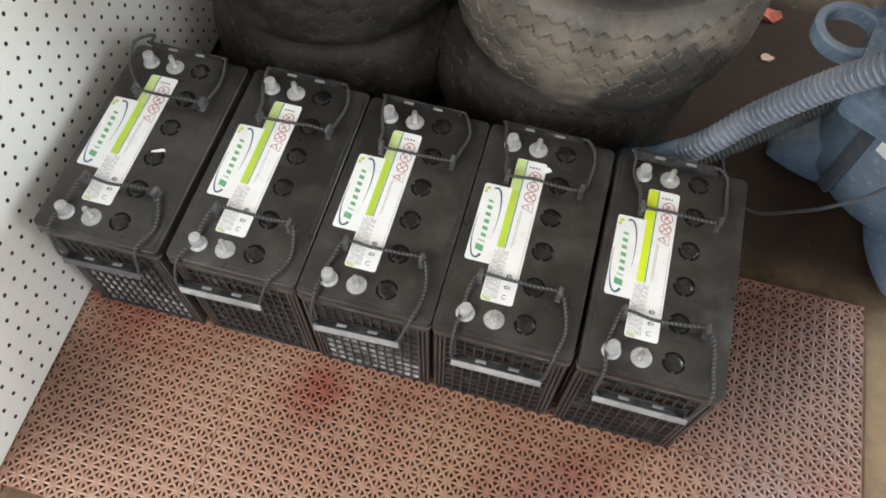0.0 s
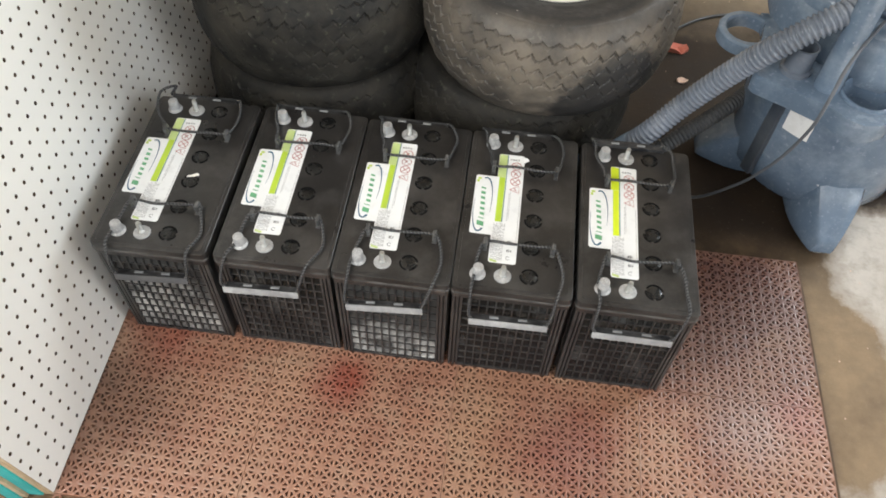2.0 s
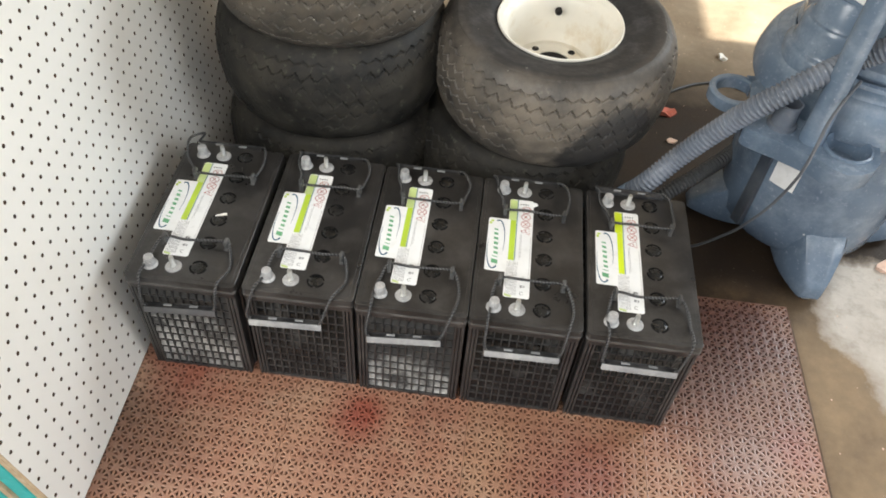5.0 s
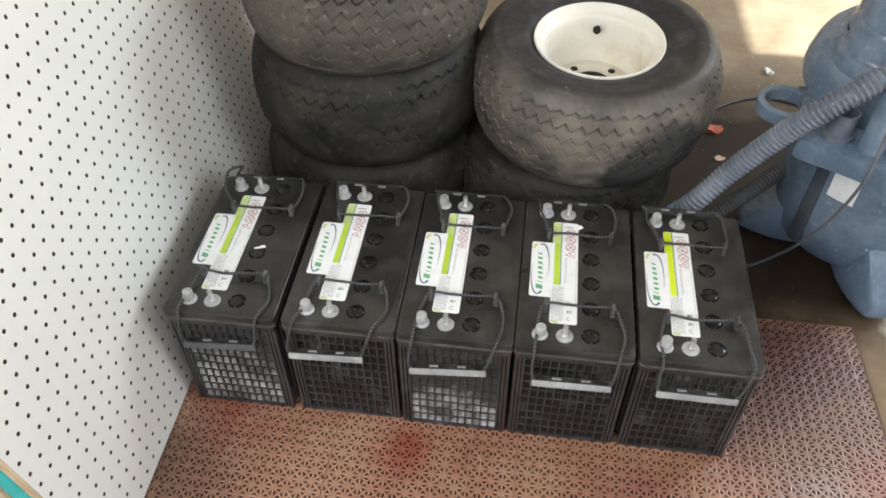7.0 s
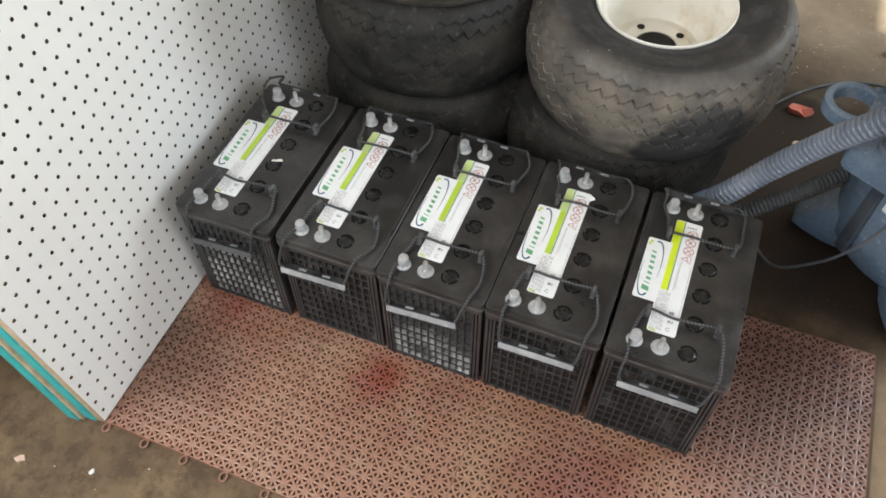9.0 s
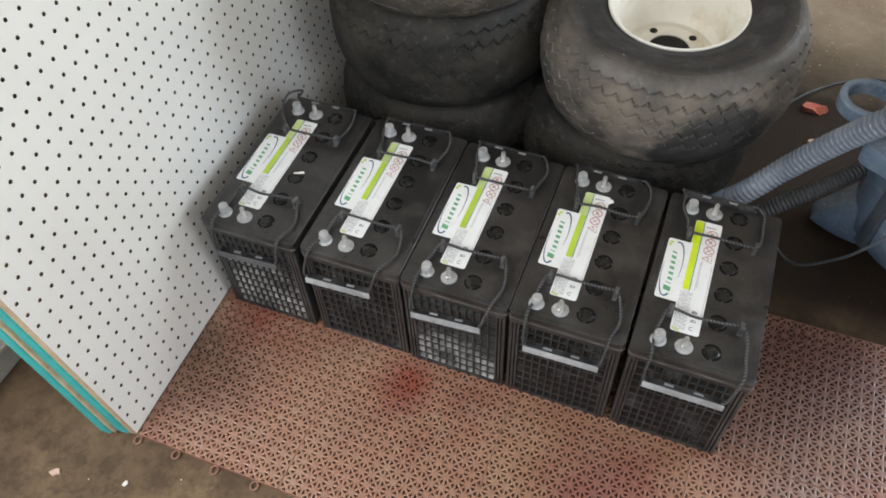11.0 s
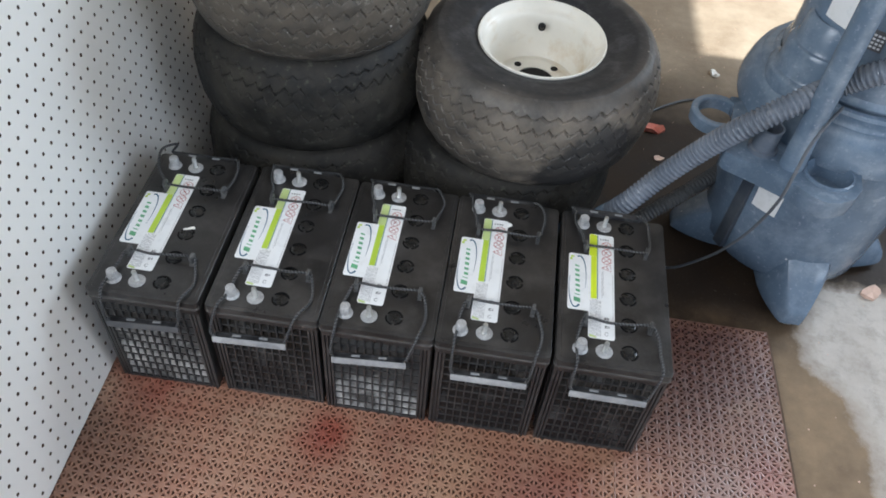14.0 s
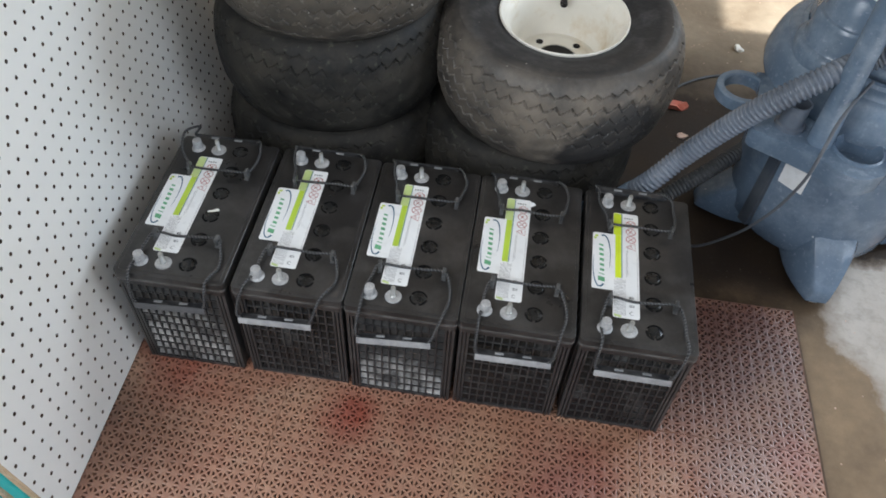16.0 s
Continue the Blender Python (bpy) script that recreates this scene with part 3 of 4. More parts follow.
MATX, MATY = -0.0255, -0.3065
floor_mat = empty("floor_mat", pose(MATX, MATY, 0), "terracotta plastic interlocking floor mat with star holes, dirty", "mat")
tile = mat_tile_mesh()
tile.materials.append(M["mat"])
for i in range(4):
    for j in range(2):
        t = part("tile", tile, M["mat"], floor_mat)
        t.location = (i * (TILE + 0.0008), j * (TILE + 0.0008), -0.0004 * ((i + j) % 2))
# lower flange along the mat's edge; the shadow line is put in its colour
bm = B()
box(bm, 4 * (TILE + 0.0008), 0.0, -0.0125, 4 * (TILE + 0.0008) + 0.008, 2 * TILE, -0.009, 0.0012)
part("edge_strip", bm, M["peghole"], floor_mat, "grimy brown lower flange")
tab = B()
pts = [Vector((0.0062 * math.cos(a), 0.0075 * math.sin(a) - 0.006, -0.006)) for a in [2 * math.pi * k / 14 for k in range(15)]]
tube(tab, pts, 0.0018, 6, False)
tab = mesh_of(tab, 40)
tab.materials.append(M["mat"])
for i in range(16):
    t = part("loop_tab", tab, M["mat"], floor_mat)
    t.location = (0.036 + i * 0.0781, -0.001, -0.003)

# ---- batteries ----
BW, BL, LID0, TOP = 0.181, 0.329, 0.226, 0.248
SHARED = {}


def shared(key, make, material, smooth=35):
    if key not in SHARED:
        SHARED[key] = mesh_of(make(), smooth)
        SHARED[key].materials.append(material)
    return SHARED[key]


def extrude(bm, outline, z0, z1):
    a = [bm.verts.new((x, y, z0)) for x, y in outline]
    b = [bm.verts.new((x, y, z1)) for x, y in outline]
    for k in range(len(a)):
        n = (k + 1) % len(a)
        bm.faces.new((a[k], a[n], b[n], b[k]))
    bm.faces.new(a[::-1])
    bm.faces.new(b)
    return bm


def case_mesh():
    """The box with fluted long sides, in one piece."""
    o = []
    y0, y1, n = 0.012, BL - 0.012, 14
    step = (y1 - y0) / n
    for k in range(n):
        y = y0 + k * step
        o += [(BW - 0.004, y), (BW - 0.004, y + step * 0.64), (BW - 0.0015, y + step * 0.68), (BW - 0.0015, y + step * 0.96)]
    for k in reversed(range(n)):
        y = y0 + k * step
        o += [(0.0015, y + step * 0.96), (0.0015, y + step * 0.68), (0.004, y + step * 0.64), (0.004, y)]
    return extrude(B(), o, 0.0, LID0 + 0.003)


def corner_post():
    """A fluted corner post: three fins on a common back."""
    o = [(0.003, 0.0125), (0.003, 0.0035), (0.0075, 0.003), (0.0078, 0.0085), (0.0093, 0.0085), (0.0096, 0.003), (0.0135, 0.003), (0.0138, 0.0085), (0.0153, 0.0085), (0.0156, 0.003), (0.019, 0.003), (0.019, 0.0125)]
    return extrude(B(), o, 0.0, LID0)


def end_rails():
    bm = box(B(), 0.0191, 0.0032, LID0 - 0.008, BW - 0.0191, 0.0125, LID0)
    return bm


def foot_rail():
    return box(B(), 0.0191, 0.0032, 0.0, BW - 0.0191, 0.0125, 0.006)


def grid_ribs():
    """The egg-crate ribs of one end face."""
    bm = B()
    nx, nz = 11, 10
    x0, x1, z0, z1 = 0.019, BW - 0.019, 0.006, LID0 - 0.008
    for i in range(1, nx):
        x = x0 + (x1 - x0) * i / nx
        box(bm, x - 0.0011, 0.004, z0, x + 0.0011, 0.0119, z1)
    for j in range(1, nz):
        z = z0 + (z1 - z0) * j / nz
        box(bm, x0, 0.0045, z - 0.0012, x1, 0.0119, z + 0.0012)
    return bm


def recess_mesh():
    """Sloping cell floors behind the ribs, which catch the dust."""
    bm = B()
    nz = 10
    x0, x1, z0, z1 = 0.0192, BW - 0.0192, 0.006, LID0 - 0.008
    for j in range(nz):
        a = z0 + (z1 - z0) * j / nz
        h = (z1 - z0) / nz
        v = [bm.verts.new(q) for q in ((x0, 0.0062, a + 0.001), (x1, 0.0062, a + 0.001), (x1, 0.0114, a + h * 0.75), (x0, 0.0114, a + h * 0.75), (x0, 0.0118, a + 0.001), (x1, 0.0118, a + 0.001))]
        bm.faces.new((v[0], v[1], v[2], v[3]))
        bm.faces.new((v[0], v[3], v[4]))
        bm.faces.new((v[1], v[5], v[2]))
    return bm


def lid_mesh():
    bm = B()
    slab(bm, rounded_outline(0, 0, BW, BL, 0.008), LID0, TOP, 0.0025)
    slab(bm, rounded_outline(0.0008, 0.0008, BW - 0.0008, BL - 0.0008, 0.008), LID0 - 0.006, LID0 + 0.001)
    # a low raised platform down the middle carries label and caps
    slab(bm, rounded_outline(0.007, 0.007, BW - 0.007, BL - 0.007, 0.006), TOP - 0.001, TOP + 0.0008, 0.0006)
    return bm


def lid_rim():
    """A thin worn bead round the lid's lower edge."""
    bm = B()
    rings = [[bm.verts.new((x, y, z)) for x, y in rounded_outline(-o, -o, BW + o, BL + o, 0.009)] for o, z in ((0.0, LID0 + 0.0035), (0.0009, LID0 + 0.0055), (0.0009, LID0 + 0.0085), (-0.0002, LID0 + 0.0105))]
    for a, b in zip(rings, rings[1:]):
        for k in range(len(a)):
            bm.faces.new((a[k], a[(k + 1) % len(a)], b[(k + 1) % len(a)], b[k]))
    return bm


def cap_mesh():
    bm = B()
    lathe(bm, [(0, 0.0016), (0.0060, 0.0015), (0.0098, 0.0011), (0.0112, 0.0004), (0.0114, 0.0)], 28)
    for k in range(2):
        a = radians(35 + 180 * k)
        box(bm, -0.0016, -0.0009, 0.0008, 0.0016, 0.0009, 0.0022, 0.0, pose(0.0072 * math.cos(a), 0.0072 * math.sin(a), 0))
    return bm


def cap_seat():
    """The dark bayonet slot round a cap, broken by two bridges."""
    bm = B()
    for a0, a1 in ((12, 150), (172, 262), (280, 350)):
        pts = [Vector((0.0130 * math.cos(radians(a0 + (a1 - a0) * k / 16)), 0.0130 * math.sin(radians(a0 + (a1 - a0) * k / 16)), 0.0)) for k in range(17)]
        tube(bm, pts, 0.0015, 6)
    return bm


def post_mesh():
    bm = B()
    lathe(bm, [(0.0122, 0), (0.0122, 0.0018), (0.0112, 0.0030), (0.0098, 0.0034), (0.0093, 0.0040), (0.0090, 0.0055), (0.0079, 0.0188), (0.0074, 0.0198), (0.0062, 0.0201), (0, 0.0199)], 24)
    return bm


def washer_mesh():
    bm = B()
    lathe(bm, [(0, 0.0026), (0.0100, 0.0027), (0.0128, 0.0020), (0.0134, 0.0008), (0.0134, 0)], 28)
    return bm


def stud_mesh():
    bm = B()
    prof = [(0.0052, 0.0), (0.0052, 0.003)]
    for k in range(9):
        z = 0.004 + k * 0.0019
        prof += [(0.0041, z), (0.0036, z + 0.0009)]
    prof += [(0.0034, 0.022), (0, 0.0225)]
    lathe(bm, prof, 14)
    return bm


def lug_mesh():
    bm = B()
    box(bm, -0.0030, -0.0065, 0, 0.0030, 0.0065, 0.0175, 0.0012)
    box(bm, -0.0036, -0.009, 0, 0.0036, 0.009, 0.003, 0.0008)
    box(bm, -0.0024, -0.0085, 0.011, 0.0024, 0.004, 0.0195, 0.001)
    return bm


def flat(outline, z, t=0.00025):
    return slab(B(), outline, z, z + t)


def stroke(pts, width, z, t=0.0002):
    """A flat inked line of changing width."""
    bm = B()
    left, right = [], []
    n = len(pts)
    for i, p in enumerate(pts):
        d = (Vector(pts[min(i + 1, n - 1)]) - Vector(pts[max(i - 1, 0)])).normalized()
        w = width(i / (n - 1)) if callable(width) else width
        left.append(bm.verts.new((p[0] - d.y * w / 2, p[1] + d.x * w / 2, z + t)))
        right.append(bm.verts.new((p[0] + d.y * w / 2, p[1] - d.x * w / 2, z + t)))
    for i in range(n - 1):
        bm.faces.new((right[i], right[i + 1], left[i + 1], left[i]))
    return bm


def join(*bms):
    out = B()
    for b in bms:
        me = bpy.data.meshes.new("tmp")
        b.to_mesh(me)
        b.free()
        out.from_mesh(me)
        bpy.data.meshes.remove(me)
    return out


def bars(rows, z):
    bm = B()
    for x0, y0, x1, y1 in rows:
        v = [bm.verts.new(q) for q in ((x0, y0, z), (x1, y0, z), (x1, y1, z), (x0, y1, z))]
        bm.faces.new(v)
    return bm


LX = 0.048           # left edge of the narrow label strip
LZ = TOP + 0.0010


def label_sheet():
    """Narrow strip with a wider tongue on its left, corners rounded."""
    r = 0.004

    def arc(cx, cy, a0, a1):
        return [(cx + r * math.cos(radians(a0 + (a1 - a0) * k / 4)), cy + r * math.sin(radians(a0 + (a1 - a0) * k / 4))) for k in range(5)]

    x0, x1, x2, y0, y1, y2, y3 = 0.0135, LX, 0.0905, 0.052, 0.104, 0.226, 0.278
    o = arc(x2 - r, y3 - r, 0, 90) + arc(x1 + r, y3 - r, 90, 180) + [(x1, y2)] + arc(x0 + r, y2 - r, 90, 180) + arc(x0 + r, y1 + r, 180, 270) + [(x1, y1)] + arc(x1 + r, y0 + r, 180, 270) + arc(x2 - r, y0 + r, 270, 360)
    bm = B()
    top = [bm.verts.new((x, y, LZ)) for x, y in o]
    low = [bm.verts.new((x, y, LZ - 0.0004)) for x, y in o]
    bm.faces.new(top)
    for k in range(len(o)):
        bm.faces.new((low[k], low[(k + 1) % len(o)], top[(k + 1) % len(o)], top[k]))
    return bm


def ellipse_arc(cx, cy, rx, ry, tilt, a0, a1, n=18):
    out = []
    c, s = math.cos(radians(tilt)), math.sin(radians(tilt))
    for k in range(n + 1):
        a = radians(a0 + (a1 - a0) * k / n)
        x, y = rx * math.cos(a), ry * math.sin(a)
        out.append((cx + c * x - s * y, cy + s * x + c * y))
    return out


def emblem():
    """The maker's mark as plain shapes: slanted blocks in a row between two swooshes."""
    bm = B()
    y = 0.1190
    for w, h in ((0.0090, 0.0110), (0.0018, 0.0090), (0.0052, 0.0072), (0.0052, 0.0072), (0.0060, 0.0072), (0.0054, 0.0072), (0.0056, 0.0072), (0.0036, 0.0072)):
        x1 = 0.0345 - (y - 0.1190) * 0.04
        lean = h * 0.22
        bm.faces.new([bm.verts.new((u, v, LZ + 0.0002)) for u, v in ((x1, y), (x1, y + w), (x1 - h, y + w + lean), (x1 - h, y + lean))])
        y += w + 0.0055
    return bm


def icon_mesh(k):
    """Three ringed prohibition signs and a warning triangle."""
    cx = 0.0778
    if k == 3:
        tri = [(cx - 0.0080, 0.2010), (cx + 0.0072, 0.1945), (cx + 0.0066, 0.2100), (cx - 0.0080, 0.2010)]
        return join(stroke(tri, 0.0012, LZ), stroke([(0.0765, 0.2045), (0.0795, 0.2020), (0.0785, 0.2005), (0.0810, 0.1990)], 0.0012, LZ))
    cy = (0.2535, 0.2360, 0.2185)[k]
    out = [stroke(ellipse_arc(cx, cy, 0.0078, 0.0078, 0, 0, 360, 26), 0.0012, LZ), stroke([(cx - 0.0054, cy + 0.0054), (cx + 0.0054, cy - 0.0054)], 0.0011, LZ)]
    if k == 2:
        out.append(stroke([(cx - 0.0054, cy - 0.0054), (cx + 0.0054, cy + 0.0054)], 0.0012, LZ))
    else:
        out.append(stroke([(cx - 0.0028, cy - 0.0036), (cx + 0.0014, cy + 0.0036)], 0.0016, LZ))
    return join(*out)


def small_print():
    random.seed(9)
    rows = []
    for k in range(9):
        x = 0.0505 + k * 0.0021
        y = 0.057
        while y < 0.128:
            w = random.uniform(0.002, 0.007)
            rows.append((x, y, x + 0.00085, min(0.130, y + w)))
            y += w + random.uniform(0.0008, 0.003)
    for x, a, b in ((0.0695, 0.135, 0.190), (0.0715, 0.140, 0.198), (0.0875, 0.09, 0.185)):
        y = a
        while y < b:
            w = random.uniform(0.002, 0.005)
            rows.append((x, y, x + 0.0008, y + w))
            y += w + 0.0012
    return bars(rows, LZ + 0.0002)


def dark_marks():
    rows = [(0.074, 0.0905, 0.0765, 0.0955), (0.0775, 0.0895, 0.0790, 0.0965), (0.0800, 0.0905, 0.0812, 0.0950),
            (0.0745, 0.0745, 0.0792, 0.0760), (0.0745, 0.0775, 0.0792, 0.0790), (0.0745, 0.0760, 0.0758, 0.0775), (0.0805, 0.0745, 0.0818, 0.0790)]
    a = bars(rows, LZ + 0.0002)
    b = stroke(ellipse_arc(0.0775, 0.0625, 0.0030, 0.0030, 0, 40, 320, 10), 0.0009, LZ)
    c = bars([(0.0670, 0.2655, 0.0690, 0.2685), (0.0710, 0.2655, 0.0735, 0.2685), (0.0755, 0.2655, 0.0775, 0.2690), (0.0795, 0.2655, 0.0815, 0.2685)], LZ + 0.0002)
    return join(a, b, c)


def battery(x, y, turn, dusty, stripe, grip_mat, grip_tilt, grip_drop, grip_x, seed, label_shift, label):
    bat = empty("battery", pose(x, y, 0.0, 0, 0, turn), label, "battery", "row of batteries on the mat")
    case = part("case", shared("case", case_mesh, M["case"], 0), M["case"], bat, "ribbed black plastic case")
    rec = (M["recess"], M["dusty"], M["dustylow"])[dusty]
    for back in (False, True):
        m = pose(BW, BL, 0, 0, 0, 180) if back else pose(0, 0, 0)
        for flip in (False, True):
            p = part("corner_post", shared("corner", corner_post, M["case"], 0), M["case"], case)
            p.matrix_local = m @ (Matrix.Translation((BW, 0, 0)) @ Matrix.Diagonal((-1, 1, 1, 1)) if flip else Matrix.Identity(4))
        part("top_rail", shared("toprail", end_rails, M["case"], 0), M["case"], case).matrix_local = m
        part("foot_rail", shared("footrail", foot_rail, M["case"], 0), M["case"], case).matrix_local = m
        g = part("end_grid", shared("ribs", grid_ribs, M["case"], 0), M["case"], case)
        g.matrix_local = m
        tagged(g, kind="stuff")
        r = part("end_recess", shared("recess%d" % dusty, recess_mesh, rec, 0), rec, case, "dusty recessed cells" if dusty else "")
        r.matrix_local = m
        tagged(r, kind="stuff")
    part("lid", shared("lid", lid_mesh, M["black"], 30), M["black"], bat, "matt black lid, scuffed and dusty")
    part("lid_rim", shared("lidrim", lid_rim, M["worn"], 30), M["worn"], bat, "lighter worn lid edge")
    rng = random.Random(seed)
    for k in range(6):
        cy = 0.033 + k * 0.0537
        ring = part("cap_seat", shared("seat", cap_seat, M["groove"]), M["groove"], bat)
        ring.location = (0.114, cy, TOP + 0.0006)
        cap = part("vent_cap", shared("cap", cap_mesh, M["capblack"]), M["capblack"], bat)
        cap.matrix_local = pose(0.114, cy, TOP + 0.0008, 0, 0, rng.uniform(0, 180))
    for cy in (0.028, 0.298):
        p = part("terminal_post", shared("post", post_mesh, M["lead"]), M["lead"], bat, "grey lead terminal post")
        p.matrix_local = pose(0.037, cy, TOP + 0.0006, rng.uniform(-2, 2), rng.uniform(-2, 2), 0)
        w = part("terminal_washer", shared("washer", washer_mesh, M["lead"]), M["lead"], bat, "round lead terminal pad")
        w.location = (0.0745, cy + 0.001, TOP + 0.0006)
        s = part("terminal_stud", shared("stud", stud_mesh, M["steel"]), M["steel"], w, "threaded steel stud")
        s.location = (0, 0, 0.0026)
    lab = part("label_sticker", shared("label", label_sheet, M["paper"], 0), M["paper"], bat, "white warning label with lime stripe")
    lab.location.x = label_shift
    st = M[stripe]
    part("stripe", shared("stripe1" + stripe, lambda: flat([(LX + 0.0005, 0.226), (LX + 0.0135, 0.226), (LX + 0.0135, 0.2755), (LX + 0.003, 0.2775), (LX + 0.0005, 0.2745)], LZ), st if stripe == "limebright" else M["limepale"], 0), st, lab, "pale lime stripe")
    part("stripe", shared("stripe2" + stripe, lambda: flat([(LX + 0.0035, 0.132), (LX + 0.0132, 0.132), (LX + 0.0132, 0.2255), (LX + 0.0035, 0.2255)], LZ), st, 0), st, lab, "lime green stripe")
    part("rule", shared("rule", lambda: flat([(LX + 0.0138, 0.132), (LX + 0.0152, 0.132), (LX + 0.0152, 0.2775), (LX + 0.0138, 0.2775)], LZ), M["teal_ink"], 0), M["teal_ink"], lab)
    tagged(part("swoosh", shared("swoosh", lambda: join(
        stroke(ellipse_arc(0.0290, 0.165, 0.0135, 0.056, -3, -62, -190), lambda t: 0.0004 + 0.0030 * (1 - t), LZ),
        stroke(ellipse_arc(0.0290, 0.165, 0.0140, 0.056, -3, -15, 105), lambda t: 0.0004 + 0.0030 * t, LZ)), M["navy"], 0), M["navy"], lab), kind="stuff")
    tagged(part("emblem", shared("emblem", emblem, M["green"], 0), M["green"], lab, "green maker's mark drawn as plain blocks"), kind="stuff")
    tagged(part("leaf_mark", shared("leafm", lambda: bars([(0.0155, 0.2105, 0.0195, 0.2155), (0.0170, 0.2165, 0.0225, 0.2205)], LZ + 0.0002), M["lime"], 0), M["lime"], lab), kind="stuff")
    for k in range(4):
        tagged(part("warning_icon", shared("icon%d" % k, lambda: icon_mesh(k), M["red"], 0), M["red"], lab, "red outlined warning sign"), kind="stuff")
    tagged(part("small_print", shared("print", small_print, M["greyink"], 0), M["greyink"], lab), kind="stuff")
    tagged(part("approval_mark", shared("marks", dark_marks, M["darkink"], 0), M["darkink"], lab), kind="stuff")
    part("corner_stripe", shared("cstripe", lambda: flat([(LX + 0.002, 0.0545), (LX + 0.013, 0.0525), (LX + 0.013, 0.056), (LX + 0.0015, 0.059)], LZ), M["limepale"], 0), M["limepale"], lab)
    if seed == 4:
        bm = B()
        bm.faces.new([bm.verts.new(q) for q in ((0.0880, 0.2740, LZ + 0.0004), (0.0905, 0.2620, LZ + 0.0004), (0.0985, 0.2655, LZ + 0.0035), (0.0945, 0.2700, LZ + 0.0050))])
        part("torn_flap", bm, M["paper"], lab, "torn curling label corner")
    lugs = ((0.0425, 0.240), (0.146, 0.242), (0.0435, 0.081), (0.147, 0.083))
    for lx, ly in lugs:
        lg = part("rope_lug", shared("lug", lug_mesh, M["lug"]), M["lug"], bat)
        lg.matrix_local = pose(lx, ly, TOP, 0, 0, rng.uniform(-6, 6))
    # two rope handles, the front grip hanging over the end face, the rear one tucked behind
    for rear in (False, True):
        sgn = -1 if rear else 1
        e = BL if rear else 0.0
        la, ra = (lugs[0], lugs[1]) if rear else (lugs[2], lugs[3])
        za = TOP + 0.0125
        j = [rng.uniform(-0.003, 0.003) for _ in range(8)]
        if rear:
            gy, gz, tilt = (BL + 0.0045, TOP + 0.0035, 0) if seed == 5 else (BL + 0.0065, TOP - 0.0025, rng.uniform(-1.0, 1.0))
            hang = 0.0
        else:
            gy, gz, tilt = -0.012, 0.199 - grip_drop, grip_tilt
            hang = math.tan(radians(tilt)) * 0.055
        gx = grip_x if not rear else 0.078
        if rear:
            left = [(0.021 + j[0], BL - 0.006, TOP + 0.006), (0.026 + j[1], BL - 0.034, TOP + 0.0055), (0.036, BL - 0.062, TOP + 0.008)]
            if seed == 1:
                left = [(0.030, BL + 0.006, TOP + 0.020), (0.010, BL - 0.014, TOP + 0.022), (0.014, BL - 0.048, TOP + 0.012), (0.032, BL - 0.072, TOP + 0.008)]
            right = [(0.153, BL - 0.064, TOP + 0.009), (0.1555 + j[4], BL - 0.034, TOP + 0.0055), (0.149 + j[5], BL - 0.010, TOP + 0.006)]
        else:
            left = [((0.033 + gx - 0.0615) / 2 + j[0], -0.001, TOP + 0.006), (0.030 + j[1], 0.030, TOP + 0.0055), (0.034, 0.058, TOP + 0.008)]
            right = [(0.158, 0.064, TOP + 0.009), (0.1625 + j[4], 0.034, TOP + 0.0055), ((0.165 + gx + 0.0615) / 2 + j[5], -0.001, TOP + 0.006)]
        lift = 0.001 if rear else 0.014
        ctrl = [(gx - 0.056, gy, gz - hang), (gx - 0.0615, gy - sgn * 0.001, gz - hang + lift), *left,
                (la[0], la[1], za), (0.080, (la[1] + ra[1]) / 2 - 0.001 + j[2], za - 0.001), (0.115, (la[1] + ra[1]) / 2 + j[3] * 0.6, za - 0.001), (ra[0], ra[1], za),
                *right, (gx + 0.0615, gy - sgn * 0.001, gz + hang + lift), (gx + 0.056, gy, gz + hang)]
        h = new("carry_handle")
        h.parent = bat
        rp = B()
        twisted_rope(rp, ctrl)
        part("rope", rp, M["rope"], h, "dark twisted rope", 60).data.materials.append(M["strand"])
        gm = M["gripdark"] if rear else M[grip_mat]
        at = pose(gx, gy, gz, -16 if not rear else 8, -tilt, 180 if rear else 0)
        g = part("grip", shared("griptray", lambda: join(box(B(), -0.058, -0.0022, -0.0035, 0.058, 0.0095, 0.0, 0.0008), box(B(), -0.0605, 0.0086, -0.0060, 0.0605, 0.0105, 0.0008, 0.0006)), M["gripdark"]), M["gripdark"], h, "flat black plastic carrying grip")
        g.matrix_local = at
        lip = part("grip_lip", shared("griplip" + gm.name, lambda: box(B(), -0.0605, -0.0045, -0.0105, 0.0605, -0.0023, 0.0010, 0.0009), gm), gm, g, "" if rear else "worn grey front lip")
        for tx in (-0.022, 0.022):
            tb = part("grip_tab", shared("tab", lambda: box(B(), -0.0070, 0.002, 0.0, 0.0070, 0.0062, 0.0018, 0.0005), M["tab"]), M["tab"], h)
            tb.matrix_local = at @ pose(tx, 0, 0.0002)
    return bat


